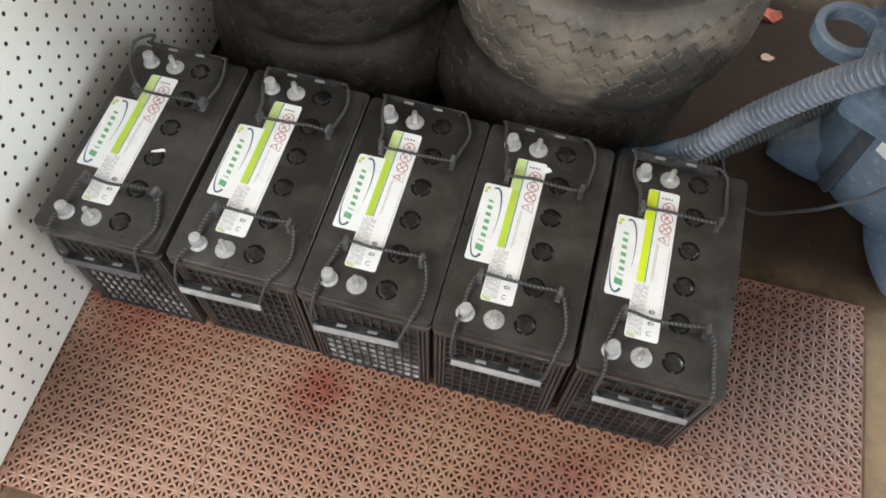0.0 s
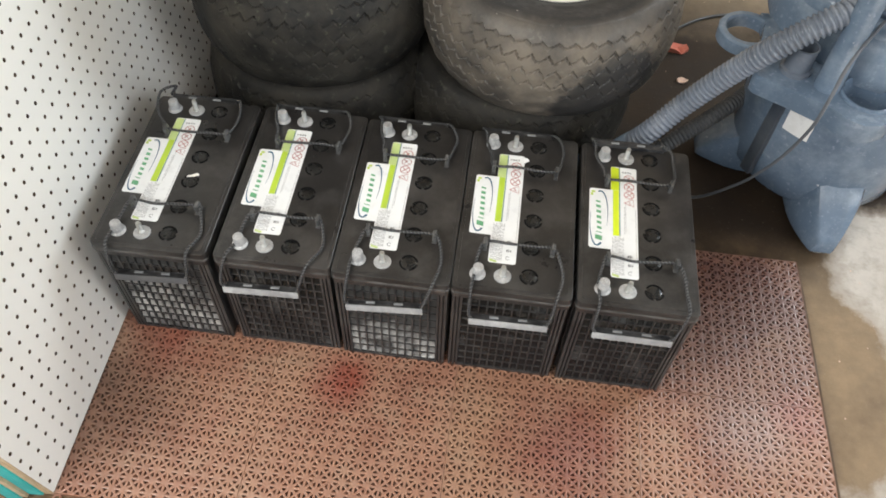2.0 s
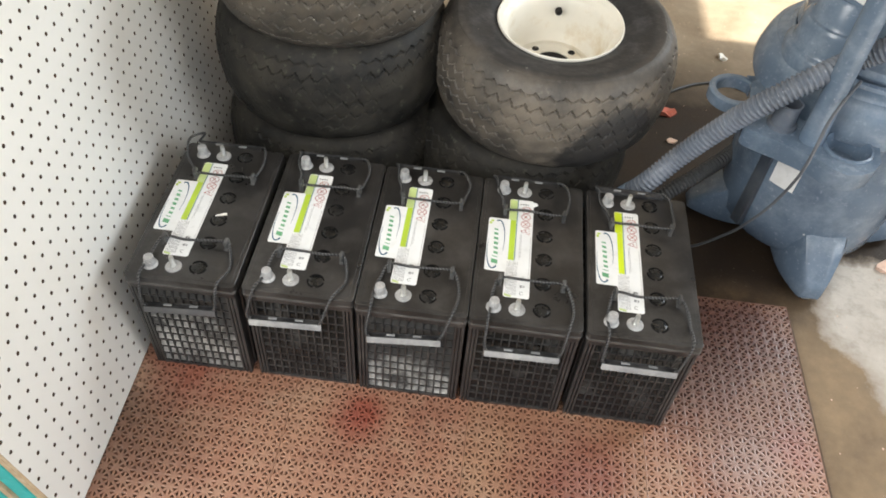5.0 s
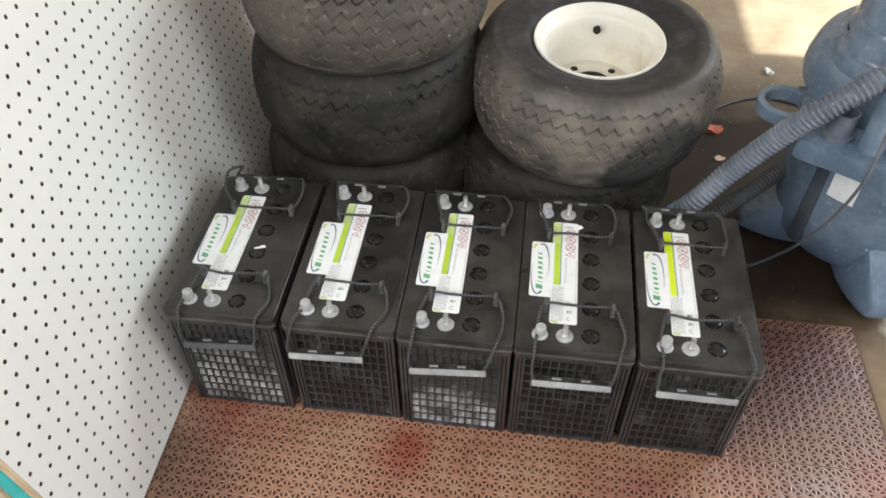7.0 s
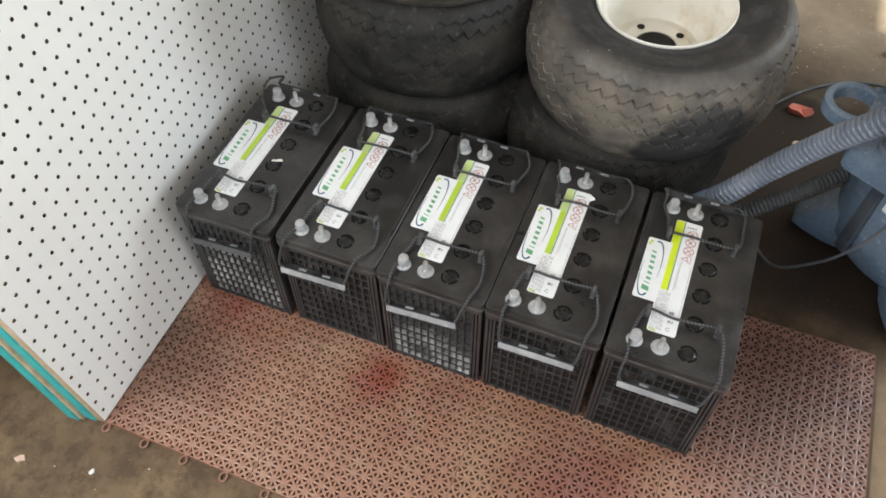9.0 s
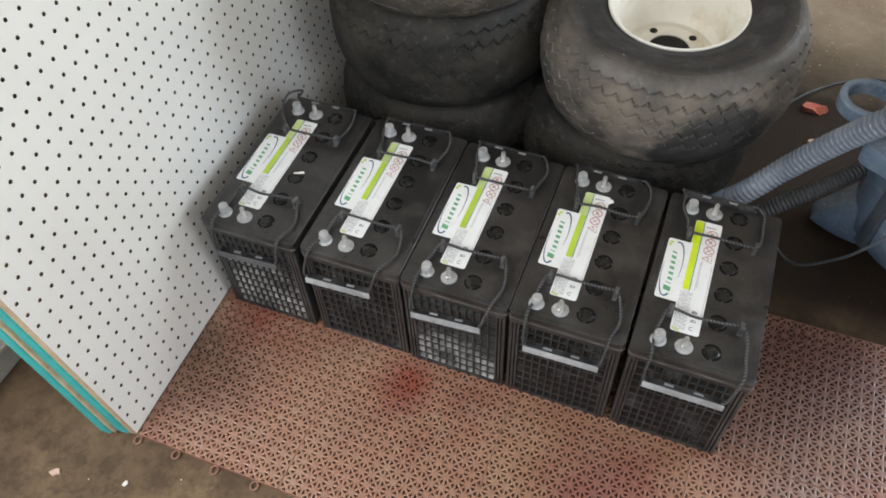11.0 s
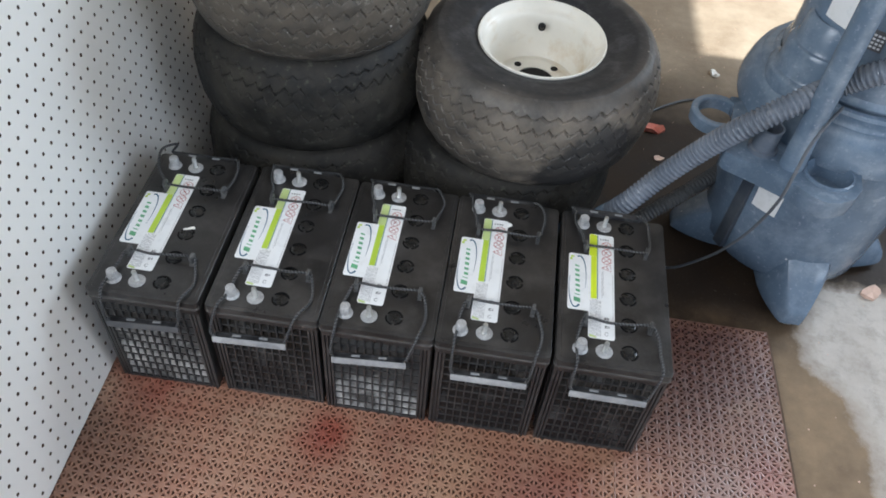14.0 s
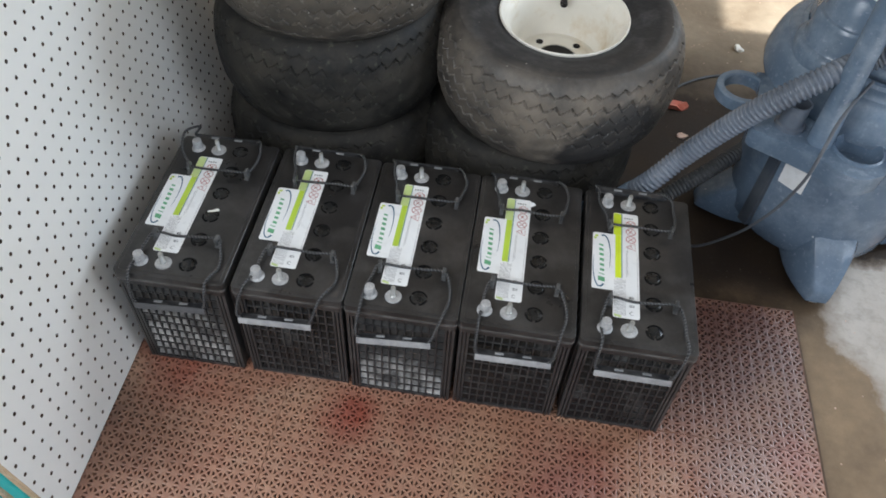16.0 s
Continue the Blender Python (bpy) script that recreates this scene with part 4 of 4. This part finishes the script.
battery(0.0235, -0.002, 0.4, 1, "lime", "gripdull", 5.0, 0.004, 0.088, 1, -0.001, "black deep-cycle battery with dusty end grid, beside the pegboard")
battery(0.2145, 0.001, 0.3, 0, "lime", "grip", 3.6, 0.008, 0.070, 2, 0.002, "black deep-cycle battery with rope handles and lime-striped label")
battery(0.3970, -0.001, 0.1, 2, "lime", "grip", 6.5, 0.008, 0.082, 3, 0.0015, "black deep-cycle battery, dusty grid, grip hanging askew")
battery(0.5790, 0.000, 0.0, 0, "lime", "grip", 2.0, 0.010, 0.092, 4, 0.002, "black deep-cycle battery with torn label corner")
battery(0.7660, 0.000, -0.1, 0, "limebright", "grip", 0.2, 0.006, 0.093, 5, 0.001, "black deep-cycle battery with bright lime label, end of row")

# ---- tyres ----
TR, TH = 0.238, 0.1045


def tyre_mesh(seed, wear):
    """Low-pressure tyre lying flat; zigzag grooves cut into its tread."""
    seg, side, tread = 624, 22, 112
    edge = TH * (0.80 + 0.20 * math.sin(math.pi * 0.62))
    wall_part = []
    for k in range(side):
        f = k / side
        ridge = 0.0014 * math.exp(-((f - 0.22) / 0.05) ** 2) + 0.0008 * math.exp(-((f - 0.58) / 0.06) ** 2)
        wall_part.append((0.1165 + 0.0835 * math.sin(f * math.pi / 2 * 0.98) ** 1.2, TH * (0.80 + 0.20 * math.sin(f * math.pi * 0.62)) + ridge))
    mid = []
    for k in range(tread + 1):
        f = k / tread * 2 - 1
        ang = f * 1.25
        mid.append((0.200 + (TR - 0.200) * ((math.cos(ang) - math.cos(1.25)) / (1 - math.cos(1.25))) ** 0.8, -edge * math.sin(ang) / math.sin(1.25)))
    prof = np.array(wall_part + mid + [(r, -z) for r, z in wall_part[::-1]])
    a = np.arange(seg) * 2 * math.pi / seg
    r, z = prof[:, :1], prof[:, 1:]
    n = 52
    lines = ((0.080, 0.0030, 0.7), (0.056, 0.0060, 1.25), (0.030, 0.0065, 0.7), (0.004, 0.0065, 0.8), (-0.024, 0.0065, 0.6), (-0.052, 0.0060, 0.6), (-0.080, 0.0030, 0.4))
    cut = np.zeros((len(prof), seg))
    rng = np.random.RandomState(seed)

    def waves(k1, k2, count):
        out = np.zeros((len(prof), seg))
        for _ in range(count):
            out += np.sin(rng.randint(1, k1) * a[None, :] + rng.uniform(-k2, k2) * z + rng.uniform(0, 6.28))
        return out / math.sqrt(count)

    keep = np.clip(wear + 0.45 * waves(9, 60, 7) + 3.5 * z, 0.10, 1.0)
    for q, (zl, amp, deep) in enumerate(lines):
        ph = (a * n / (2 * math.pi) + q * 0.5) % 1.0
        saw = np.where(ph < 0.66, ph / 0.66, (1 - ph) / 0.34) - 0.5
        d = np.abs(z - zl - 2 * amp * saw[None, :])
        # the short flank of each tooth is cut wide, the long one is nearly closed by wear
        wide = np.where(ph < 0.66, 0.0010, 0.0024)[None, :]
        cut = np.maximum(cut, 0.0062 * deep * np.clip((wide - d) / 0.0007, 0, 1))
    cut = cut * (r > 0.185)
    rr = r - cut * keep + 0.0006 * waves(40, 220, 9) * (r > 0.15)
    x, y = rr * np.cos(a), rr * np.sin(a)
    verts = np.stack([x, y, np.broadcast_to(z, x.shape)], -1).reshape(-1, 3)
    k, i = np.meshgrid(np.arange(len(prof) - 1), np.arange(seg), indexing="ij")
    j = (i + 1) % seg
    faces = np.stack([k * seg + i, (k + 1) * seg + i, (k + 1) * seg + j, k * seg + j], -1).reshape(-1, 4)
    me = grid_mesh(verts.tolist(), faces.tolist())
    me.set_sharp_from_angle(angle=radians(22))
    return me


def rim_mesh():
    bm = B()
    lathe(bm, [(0.1150, 0.070), (0.1215, 0.080), (0.1250, 0.0895), (0.1240, 0.0920), (0.1222, 0.0922), (0.1205, 0.0905), (0.1175, 0.0835), (0.1145, 0.0775), (0.1100, 0.0745), (0.1060, 0.0730), (0.1035, 0.0690), (0.1015, 0.060), (0.0990, 0.012), (0.0945, -0.008), (0.084, -0.019), (0.068, -0.016), (0.062, -0.010), (0.044, -0.010), (0.0395, -0.013), (0.0395, -0.02), (0.096, -0.030), (0.100, -0.07), (0.118, -0.085), (0.1195, -0.088), (0.1135, -0.074)], 96)
    return bm


tyre_sharp = tyre_mesh(1, 0.95)
tyre_worn = tyre_mesh(7, 0.35)
rim_shared = mesh_of(rim_mesh(), 40)


def wheel(x, y, z, turn, tilt_x, tilt_y, data, rubber, label):
    w = empty("wheel", pose(x, y, z, tilt_x, tilt_y, 0) @ pose(0, 0, 0, 0, 0, turn), label, "wheel", "stacked cart wheels")
    key = data.name + rubber.name
    if key not in SHARED:
        SHARED[key] = data.copy()
        SHARED[key].materials.append(rubber)
    part("tyre", SHARED[key], rubber, w, "worn low-pressure tyre with zigzag tread")
    part("rim", rim_shared, M["rim"], w, "ivory painted steel rim, rust stained")
    return w


tw = wheel(0.688, 0.633, 0.318, 200, 3.5, 0.0, tyre_sharp, M["rubberwet"], "cart wheel with mud-dusted zigzag tyre and ivory rim")
for piece in tw.children:
    if piece.name.startswith("tyre"):
        piece.scale = (1.022, 1.022, 1.0)
for k in range(4):
    a = radians(25 + 90 * k)
    bm = lathe(B(), [(0, 0.0006), (0.0075, 0.0006), (0.0075, 0)], 16)
    hl = part("bolt_hole", bm, M["hole"], tw)
    hl.location = (0.053 * math.cos(a), 0.053 * math.sin(a), -0.0095)
bm = lathe(B(), [(0, 0.0), (0.036, 0.0), (0.0395, -0.003)], 32)
hb = part("hub_bore", bm, M["hole"], tw)
hb.location = (0, 0, -0.0125)
vs = curve_points([(0.0, 0.0, 0.0), (0.0, -0.012, 0.006), (0.0, -0.022, 0.018)], 6)
bm = tube(B(), vs, lambda i: 0.0078 if i < 7 else 0.0052, 12)
va = part("valve_stem", bm, M["hole"], tw, "black rubber valve stem")
va.matrix_local = pose(0, 0, 0, 0, 0, -200) @ pose(0.0, 0.099, 0.045)
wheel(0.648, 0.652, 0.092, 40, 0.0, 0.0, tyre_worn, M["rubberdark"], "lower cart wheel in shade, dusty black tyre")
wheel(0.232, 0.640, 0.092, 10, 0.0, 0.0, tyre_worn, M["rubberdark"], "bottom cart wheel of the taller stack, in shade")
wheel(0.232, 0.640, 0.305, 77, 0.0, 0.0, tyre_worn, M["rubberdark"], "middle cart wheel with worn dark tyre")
wheel(0.238, 0.646, 0.510, 130, 0.0, 0.0, tyre_sharp, M["rubber"], "top cart wheel of the taller stack, dusty tread")

# ---- utility vacuum ----
VX, VY = 1.279, 0.597
vac = empty("canister_vacuum", pose(VX, VY, FLOOR), "dusty blue-grey plastic wet and dry canister vacuum on castors", "vacuum")


def local(x, y, z):
    return (x - VX, y - VY, z - FLOOR)


bm = lathe(B(), [(0, 0.030), (0.120, 0.030), (0.152, 0.038), (0.168, 0.058), (0.174, 0.10), (0.181, 0.22), (0.187, 0.345), (0.187, 0.372), (0.0, 0.372)], 72)
drum = part("drum", bm, M["vac"], vac, "scuffed blue-grey drum")
# upright dark bar on the drum wall: a moulded recess, its shade in the colour
bm = B()
box(bm, -0.0125, -0.010, 0.07, 0.0125, 0.004, 0.335, 0.003)
recess_bar = part("moulded_rib", bm, M["vacdark"], drum)
recess_bar.matrix_local = pose(0, 0, 0, 0, 0, -147) @ pose(0.1785, 0, 0, 0, 1.2, 90)
# paper sticker wrapped on the drum
bm = B()
n = 8
for k in range(n + 1):
    a = radians(-138 + 16 * k / n)
    for r, z in ((0.1815, 0.212), (0.186, 0.292)):
        bm.verts.new((r * math.cos(a) * 1.004, r * math.sin(a) * 1.004, z))
bm.verts.ensure_lookup_table()
for k in range(n):
    bm.faces.new([bm.verts[i] for i in (2 * k, 2 * k + 2, 2 * k + 3, 2 * k + 1)])
part("sticker", bm, M["paper"], drum, "white paper sticker")
# collar ledge with tool holders
ledge_plan = [(1.042, 0.478), (1.024, 0.412), (1.030, 0.400), (1.090, 0.368), (1.140, 0.338), (1.158, 0.318), (1.182, 0.306), (1.206, 0.310), (1.232, 0.325), (1.250, 0.350), (1.258, 0.392), (1.30, 0.42), (1.36, 0.46), (1.30, 0.62), (1.12, 0.60), (1.06, 0.55)]
cupc, cupr = (1.199, 0.378), 0.038
bm = B()
top = [bm.verts.new((x - VX, y - VY, 0.385)) for x, y in ledge_plan]
mid = [bm.verts.new((x - VX, y - VY, 0.381)) for x, y in ledge_plan]
low = [bm.verts.new(((x - VX) * 0.985, (y - VY) * 0.985, 0.345)) for x, y in ledge_plan]
inner = [bm.verts.new((cupc[0] - VX + cupr * math.cos(2 * math.pi * k / 20), cupc[1] - VY + cupr * math.sin(2 * math.pi * k / 20), 0.386)) for k in range(20)]
es = [bm.edges.new((top[k], top[(k + 1) % len(top)])) for k in range(len(top))]
es += [bm.edges.new((inner[k], inner[(k + 1) % 20])) for k in range(20)]
bmesh.ops.triangle_fill(bm, use_beauty=True, edges=es)
for a, b in ((mid, top), (low, mid)):
    for k in range(len(a)):
        bm.faces.new((a[k], a[(k + 1) % len(a)], b[(k + 1) % len(a)], b[k]))
bm.faces.new(low[::-1])
bmesh.ops.recalc_face_normals(bm, faces=bm.faces)
ledge = part("tool_ledge", bm, M["vac"], vac, "moulded ledge with tool holders", 40)
bm = lathe(B(), [(cupr + 0.006, 0.386), (cupr + 0.005, 0.390), (cupr + 0.001, 0.391), (cupr - 0.0005, 0.386), (cupr - 0.003, 0.352), (cupr - 0.012, 0.350), (0, 0.350)], 28, pose(cupc[0] - VX, cupc[1] - VY, 0))
part("tool_cup", bm, M["vac"], ledge)
# open ring holder at the side
bm = B()
for (r0, r1) in ((0.037, 0.051),):
    lathe(bm, [(r0, 0.342), (r0, 0.364), (r0 + 0.003, 0.367), (r1 - 0.003, 0.367), (r1, 0.364), (r1 - 0.001, 0.342), (r0, 0.342)], 32, pose(1.036 - VX, 0.548 - VY, 0))
box(bm, 1.064 - VX, 0.512 - VY, 0.344, 1.125 - VX, 0.600 - VY, 0.3655, 0.003)
part("ring_holder", bm, M["vac"], ledge)
bm = lathe(B(), [(0.026, 0.384), (0.026, 0.392), (0.0215, 0.394), (0.0205, 0.428), (0.0215, 0.434), (0.0180, 0.434), (0.0170, 0.40), (0, 0.40)], 28, pose(1.092 - VX, 0.424 - VY, 0))
part("spigot", bm, M["hose"], ledge, "short open pipe spigot")
# side latch arm
bm = tube(B(), curve_points([local(1.325, 0.425, 0.372), local(1.375, 0.415, 0.372), local(1.43, 0.43, 0.368), local(1.47, 0.47, 0.36)], 8), lambda i: 0.020 if i > 3 else 0.012 + 0.002 * i, 12)
part("latch_arm", bm, M["vac"], vac)
# lid shoulder, and the motor cover standing in it over a dark gap
bm = lathe(B(), [(0.190, 0.368), (0.206, 0.376), (0.210, 0.390), (0.209, 0.406), (0.203, 0.430), (0.196, 0.446), (0.190, 0.452), (0.187, 0.453), (0.185, 0.458), (0.180, 0.462), (0.170, 0.464), (0.166, 0.470), (0.160, 0.472), (0.157, 0.470), (0.154, 0.452), (0, 0.450)], 96)
head = part("motor_head", bm, M["vac"], vac, "smooth blue-grey shouldered lid")
bm = lathe(B(), [(0.149, 0.4505), (0.149, 0.468), (0.158, 0.476), (0.160, 0.481), (0.1585, 0.486), (0.154, 0.492), (0.152, 0.56), (0.151, 0.655), (0.146, 0.668), (0.132, 0.676), (0.128, 0.684), (0.122, 0.72), (0.108, 0.734), (0, 0.738)], 96)
cover = part("motor_cover", bm, M["vac"], head, "round blue-grey motor cover")
# stepped lobe on the shoulder beside the wand
bm = lathe(B(), [(0.090, 0.440), (0.089, 0.470), (0.085, 0.476), (0.080, 0.478), (0.077, 0.484), (0.075, 0.522), (0.071, 0.529), (0.066, 0.531), (0.063, 0.537), (0.060, 0.572), (0.054, 0.580), (0.046, 0.577), (0.038, 0.566), (0, 0.560)], 64, pose(-0.098, -0.040, 0))
part("stepped_lobe", bm, M["vac"], head, "stepped round moulding beside the motor cover")


def wrapped(radius, a_from, a_to, z_from, z_to, n=6):
    """A thin curved sheet lying on a round wall."""
    bm = B()
    rows = [[bm.verts.new((rr * math.cos(radians(a_from + (a_to - a_from) * k / n)), rr * math.sin(radians(a_from + (a_to - a_from) * k / n)), z)) for k in range(n + 1)] for rr, z in ((radius, z_from), (radius + 0.0006, z_from), (radius + 0.0006, z_to), (radius, z_to))]
    for a, b in zip(rows, rows[1:]):
        for k in range(n):
            bm.faces.new((a[k], a[k + 1], b[k + 1], b[k]))
    return bm


part("sticker", wrapped(0.1522, -158, -136, 0.588, 0.640), M["paper"], head, "white paper sticker")
part("rating_plate", wrapped(0.1522, -127, -116, 0.576, 0.611), M["darkink"], head, "dark printed plate")
bm = B()
for q in range(4):
    for k in range(4):
        a0 = radians(-126 + 2.4 * k)
        a1 = a0 + radians(1.6)
        z = 0.580 + q * 0.0068
        bm.faces.new([bm.verts.new((0.1531 * math.cos(a), 0.1531 * math.sin(a), zz)) for a, zz in ((a0, z), (a1, z), (a1, z + 0.0038), (a0, z + 0.0038))])
tagged(part("plate_print", bm, M["paper"], head, "pale printed lines", 0), kind="stuff")
# castor feet
for ang in (-91, 178, -3, 87):
    bm = B()
    rows = []
    for x, w, h in ((0.120, 0.060, 0.150), (0.160, 0.058, 0.140), (0.190, 0.052, 0.118), (0.215, 0.043, 0.090), (0.238, 0.033, 0.062), (0.252, 0.025, 0.048), (0.257, 0.020, 0.040)):
        rows.append([bm.verts.new((x, y * w, 0.016 + (h - 0.016) * z)) for y, z in ((-0.95, 0), (-1.0, 0.10), (-0.94, 0.30), (-0.74, 0.72), (-0.58, 0.94), (-0.40, 1.0), (0.50, 1.0), (0.86, 0.97), (0.97, 0.88), (1.0, 0.30), (1.0, 0.10), (0.95, 0))])
    for a, b in zip(rows, rows[1:]):
        for k in range(12):
            bm.faces.new((a[k], b[k], b[(k + 1) % 12], a[(k + 1) % 12]))
    bm.faces.new(rows[-1])
    bm.faces.new(rows[0][::-1])
    bmesh.ops.recalc_face_normals(bm, faces=bm.faces)
    f = part("foot", bm, M["vac"], vac, "wedge-shaped castor foot", 32)
    f.matrix_local = pose(0, 0, 0, 0, 0, ang) @ Matrix.Diagonal((0.97 if ang == -91 else 0.90, 1, 1 if ang == -91 else 0.85, 1))
    bm = lathe(B(), [(0, -0.009), (0.010, -0.009), (0.0125, -0.006), (0.0125, 0.006), (0.010, 0.009), (0, 0.009)], 18, pose(0.240, 0, 0.0126, 90, 0, 0))
    part("castor", bm, M["tab"], f, "grey castor wheel")
# standing wand
bm = tube(B(), [Vector(local(1.138, 0.391, 0.366)).lerp(Vector(local(1.130, 0.402, 1.02)), k / 8) for k in range(9)], lambda i: 0.0195 if i else 0.0215, 20)
tagged(part("wand", bm, M["vac"], vac, "straight grey suction wand"), kind="")


def ribbed(bm, ctrl, radius, ridge, pitch, sides=20):
    pts = curve_points(ctrl, 60)
    fine, acc, step = [pts[0]], 0.0, pitch / 6
    total = 0.0
    for a, b in zip(pts, pts[1:]):
        seg = (b - a).length
        while acc + step <= total + seg and seg > 1e-9:
            fine.append(a.lerp(b, (acc + step - total) / seg))
            acc += step
        total += seg
    wave = (0.0, 0.7, 1.0, 1.0, 0.7, 0.0)
    return tube(bm, fine, lambda i: radius - ridge + ridge * wave[i % 6], sides)


hose_ctrl = [(0.775, 0.475, 0.035), (0.825, 0.425, 0.115), (0.883, 0.398, 0.215), (0.937, 0.412, 0.286), (0.996, 0.412, 0.369), (1.044, 0.400, 0.437), (1.104, 0.405, 0.490), (1.166, 0.431, 0.516), (1.220, 0.418, 0.562), (1.297, 0.438, 0.584), (1.39, 0.50, 0.57), (1.45, 0.60, 0.51), (1.45, 0.70, 0.45)]
bm = ribbed(B(), hose_ctrl, 0.0208, 0.0036, 0.0084)
hose = empty("vacuum_hose", pose(0, 0, 0), "ribbed grey suction hose looped over the vacuum", "hose")
part("ribbed_tube", bm, M["hose"], hose, "", 50)
bm = tube(B(), curve_points(hose_ctrl[:4], 8)[:15], lambda i: 0.0222 if i % 14 else 0.0210, 20)
part("cuff", bm, M["vac"], hose, "smooth blue-grey hose cuff")
bm = ribbed(B(), [(0.82, 0.50, 0.012), (0.92, 0.51, 0.045), (1.00, 0.54, 0.10), (1.07, 0.58, 0.14), (1.13, 0.64, 0.15)], 0.0165, 0.0025, 0.0075, 14)
tagged(part("suction_tube", bm, M["cord"], None, "", 50), "thin dark ribbed tube behind the hose", "hose")
bm = tube(B(), curve_points([(1.185, 0.425, 0.478), (1.150, 0.375, 0.473), (1.128, 0.345, 0.445), (1.112, 0.312, 0.414), (1.112, 0.316, 0.351), (1.109, 0.342, 0.263), (1.10, 0.372, 0.183), (1.081, 0.407, 0.10), (1.03, 0.445, 0.012), (0.99, 0.50, -0.008), (0.97, 0.58, -0.008)], 10), 0.0028, 8)
tagged(part("power_cord", bm, M["paleCord"]), "thin dark power cord hanging down the vacuum", "cord")
bm = tube(B(), curve_points([(0.90, 0.86, -0.008), (0.96, 0.93, -0.008), (1.01, 0.995, -0.008), (1.068, 1.05, -0.008), (1.133, 1.088, -0.008), (1.20, 1.10, -0.008), (1.30, 1.07, -0.008)], 8), 0.0036, 8)
tagged(part("floor_cable", bm, M["cord"]), "dark cable lying on the concrete floor", "cord")


# ---- scraps and grit ----
def flake(name, x, y, z, size, material, label, turn=0.0, seed=1, thick=0.0015, curl=0.004):
    rng = random.Random(seed)
    bm = B()
    n = 9
    o = [((0.7 + 0.5 * rng.random()) * size * math.cos(2 * math.pi * k / n), (0.45 + 0.35 * rng.random()) * size * math.sin(2 * math.pi * k / n)) for k in range(n)]
    c = bm.verts.new((0, 0, thick + curl * 0.2))
    up = [bm.verts.new((a, b, thick + curl * rng.random())) for a, b in o]
    dn = [bm.verts.new((a, b, 0)) for a, b in o]
    for k in range(n):
        bm.faces.new((up[k], up[(k + 1) % n], c))
        bm.faces.new((dn[k], dn[(k + 1) % n], up[(k + 1) % n], up[k]))
    bm.faces.new(dn[::-1])
    ob = part(name, bm, material, None, "", 0)
    ob.matrix_world = pose(x, y, z, 0, 0, turn)
    return tagged(ob, label, "scrap")


flake("paint_flake", 0.139, 0.151, TOP + 0.0009, 0.0085, M["scrap"], "small white paint flake lying on a battery", 22, 3).scale = (1.2, 0.42, 0.8)
flake("red_scrap", 1.030, 0.945, FLOOR + 0.0005, 0.029, M["redscrap"], "torn red plastic scrap on the concrete", 20, 4, 0.0015, 0.012)
flake("brown_chip", 1.036, 0.828, FLOOR + 0.0005, 0.014, M["pinkscrap"], "small brownish chip on the concrete", 10, 6)
flake("plaster_chip", -0.091, -0.414, FLOOR + 0.0005, 0.0095, M["pinkscrap"], "pale plaster chip on the stained concrete", 35, 11, 0.003, 0.004)
flake("plaster_chip", 0.036, -0.387, FLOOR + 0.0005, 0.0055, M["scrap"], "tiny white plaster chip near the mat edge", 80, 12, 0.002, 0.003)
flake("white_chip", 1.215, 1.232, FLOOR + 0.0005, 0.019, M["scrap"], "curled white paint chip on the concrete", 115, 7, 0.002, 0.01)
flake("pink_chip", 1.478, 0.480, FLOOR + 0.0005, 0.028, M["pinkscrap"], "pinkish plaster chip beside the vacuum", 30, 8, 0.004, 0.006)
rng = random.Random(21)
bm = B()
for _ in range(260):
    if rng.random() < 0.45:
        x, y = rng.gauss(1.08, 0.10), rng.gauss(1.30, 0.14)
    elif rng.random() < 0.82:
        x, y = rng.uniform(-0.3, 1.2), rng.uniform(-0.9, -0.33)
    else:
        x, y = rng.uniform(1.24, 1.6), rng.uniform(-0.3, 0.5)
    if y > -0.32 and y < 0.33 and x < 1.25:
        continue
    s = rng.choice((0.0008, 0.001, 0.0013, 0.0017, 0.0022, 0.0034 if x < 0.3 else 0.0016)) * rng.uniform(0.5, 1.1)
    a = rng.uniform(0, 6.28)
    p = [(x + s * math.cos(a + k * 1.57) * rng.uniform(0.6, 1.3), y + s * math.sin(a + k * 1.57) * rng.uniform(0.6, 1.3)) for k in range(4)]
    up = [bm.verts.new((u, v, FLOOR + 0.0012)) for u, v in p]
    dn = [bm.verts.new((u, v, FLOOR)) for u, v in p]
    bm.faces.new(up)
    for k in range(4):
        bm.faces.new((dn[k], dn[(k + 1) % 4], up[(k + 1) % 4], up[k]))
tagged(part("floor_grit", bm, M["pinkscrap"], None, "", 0), "pale paint grit scattered on the concrete", "grit", kind="stuff")
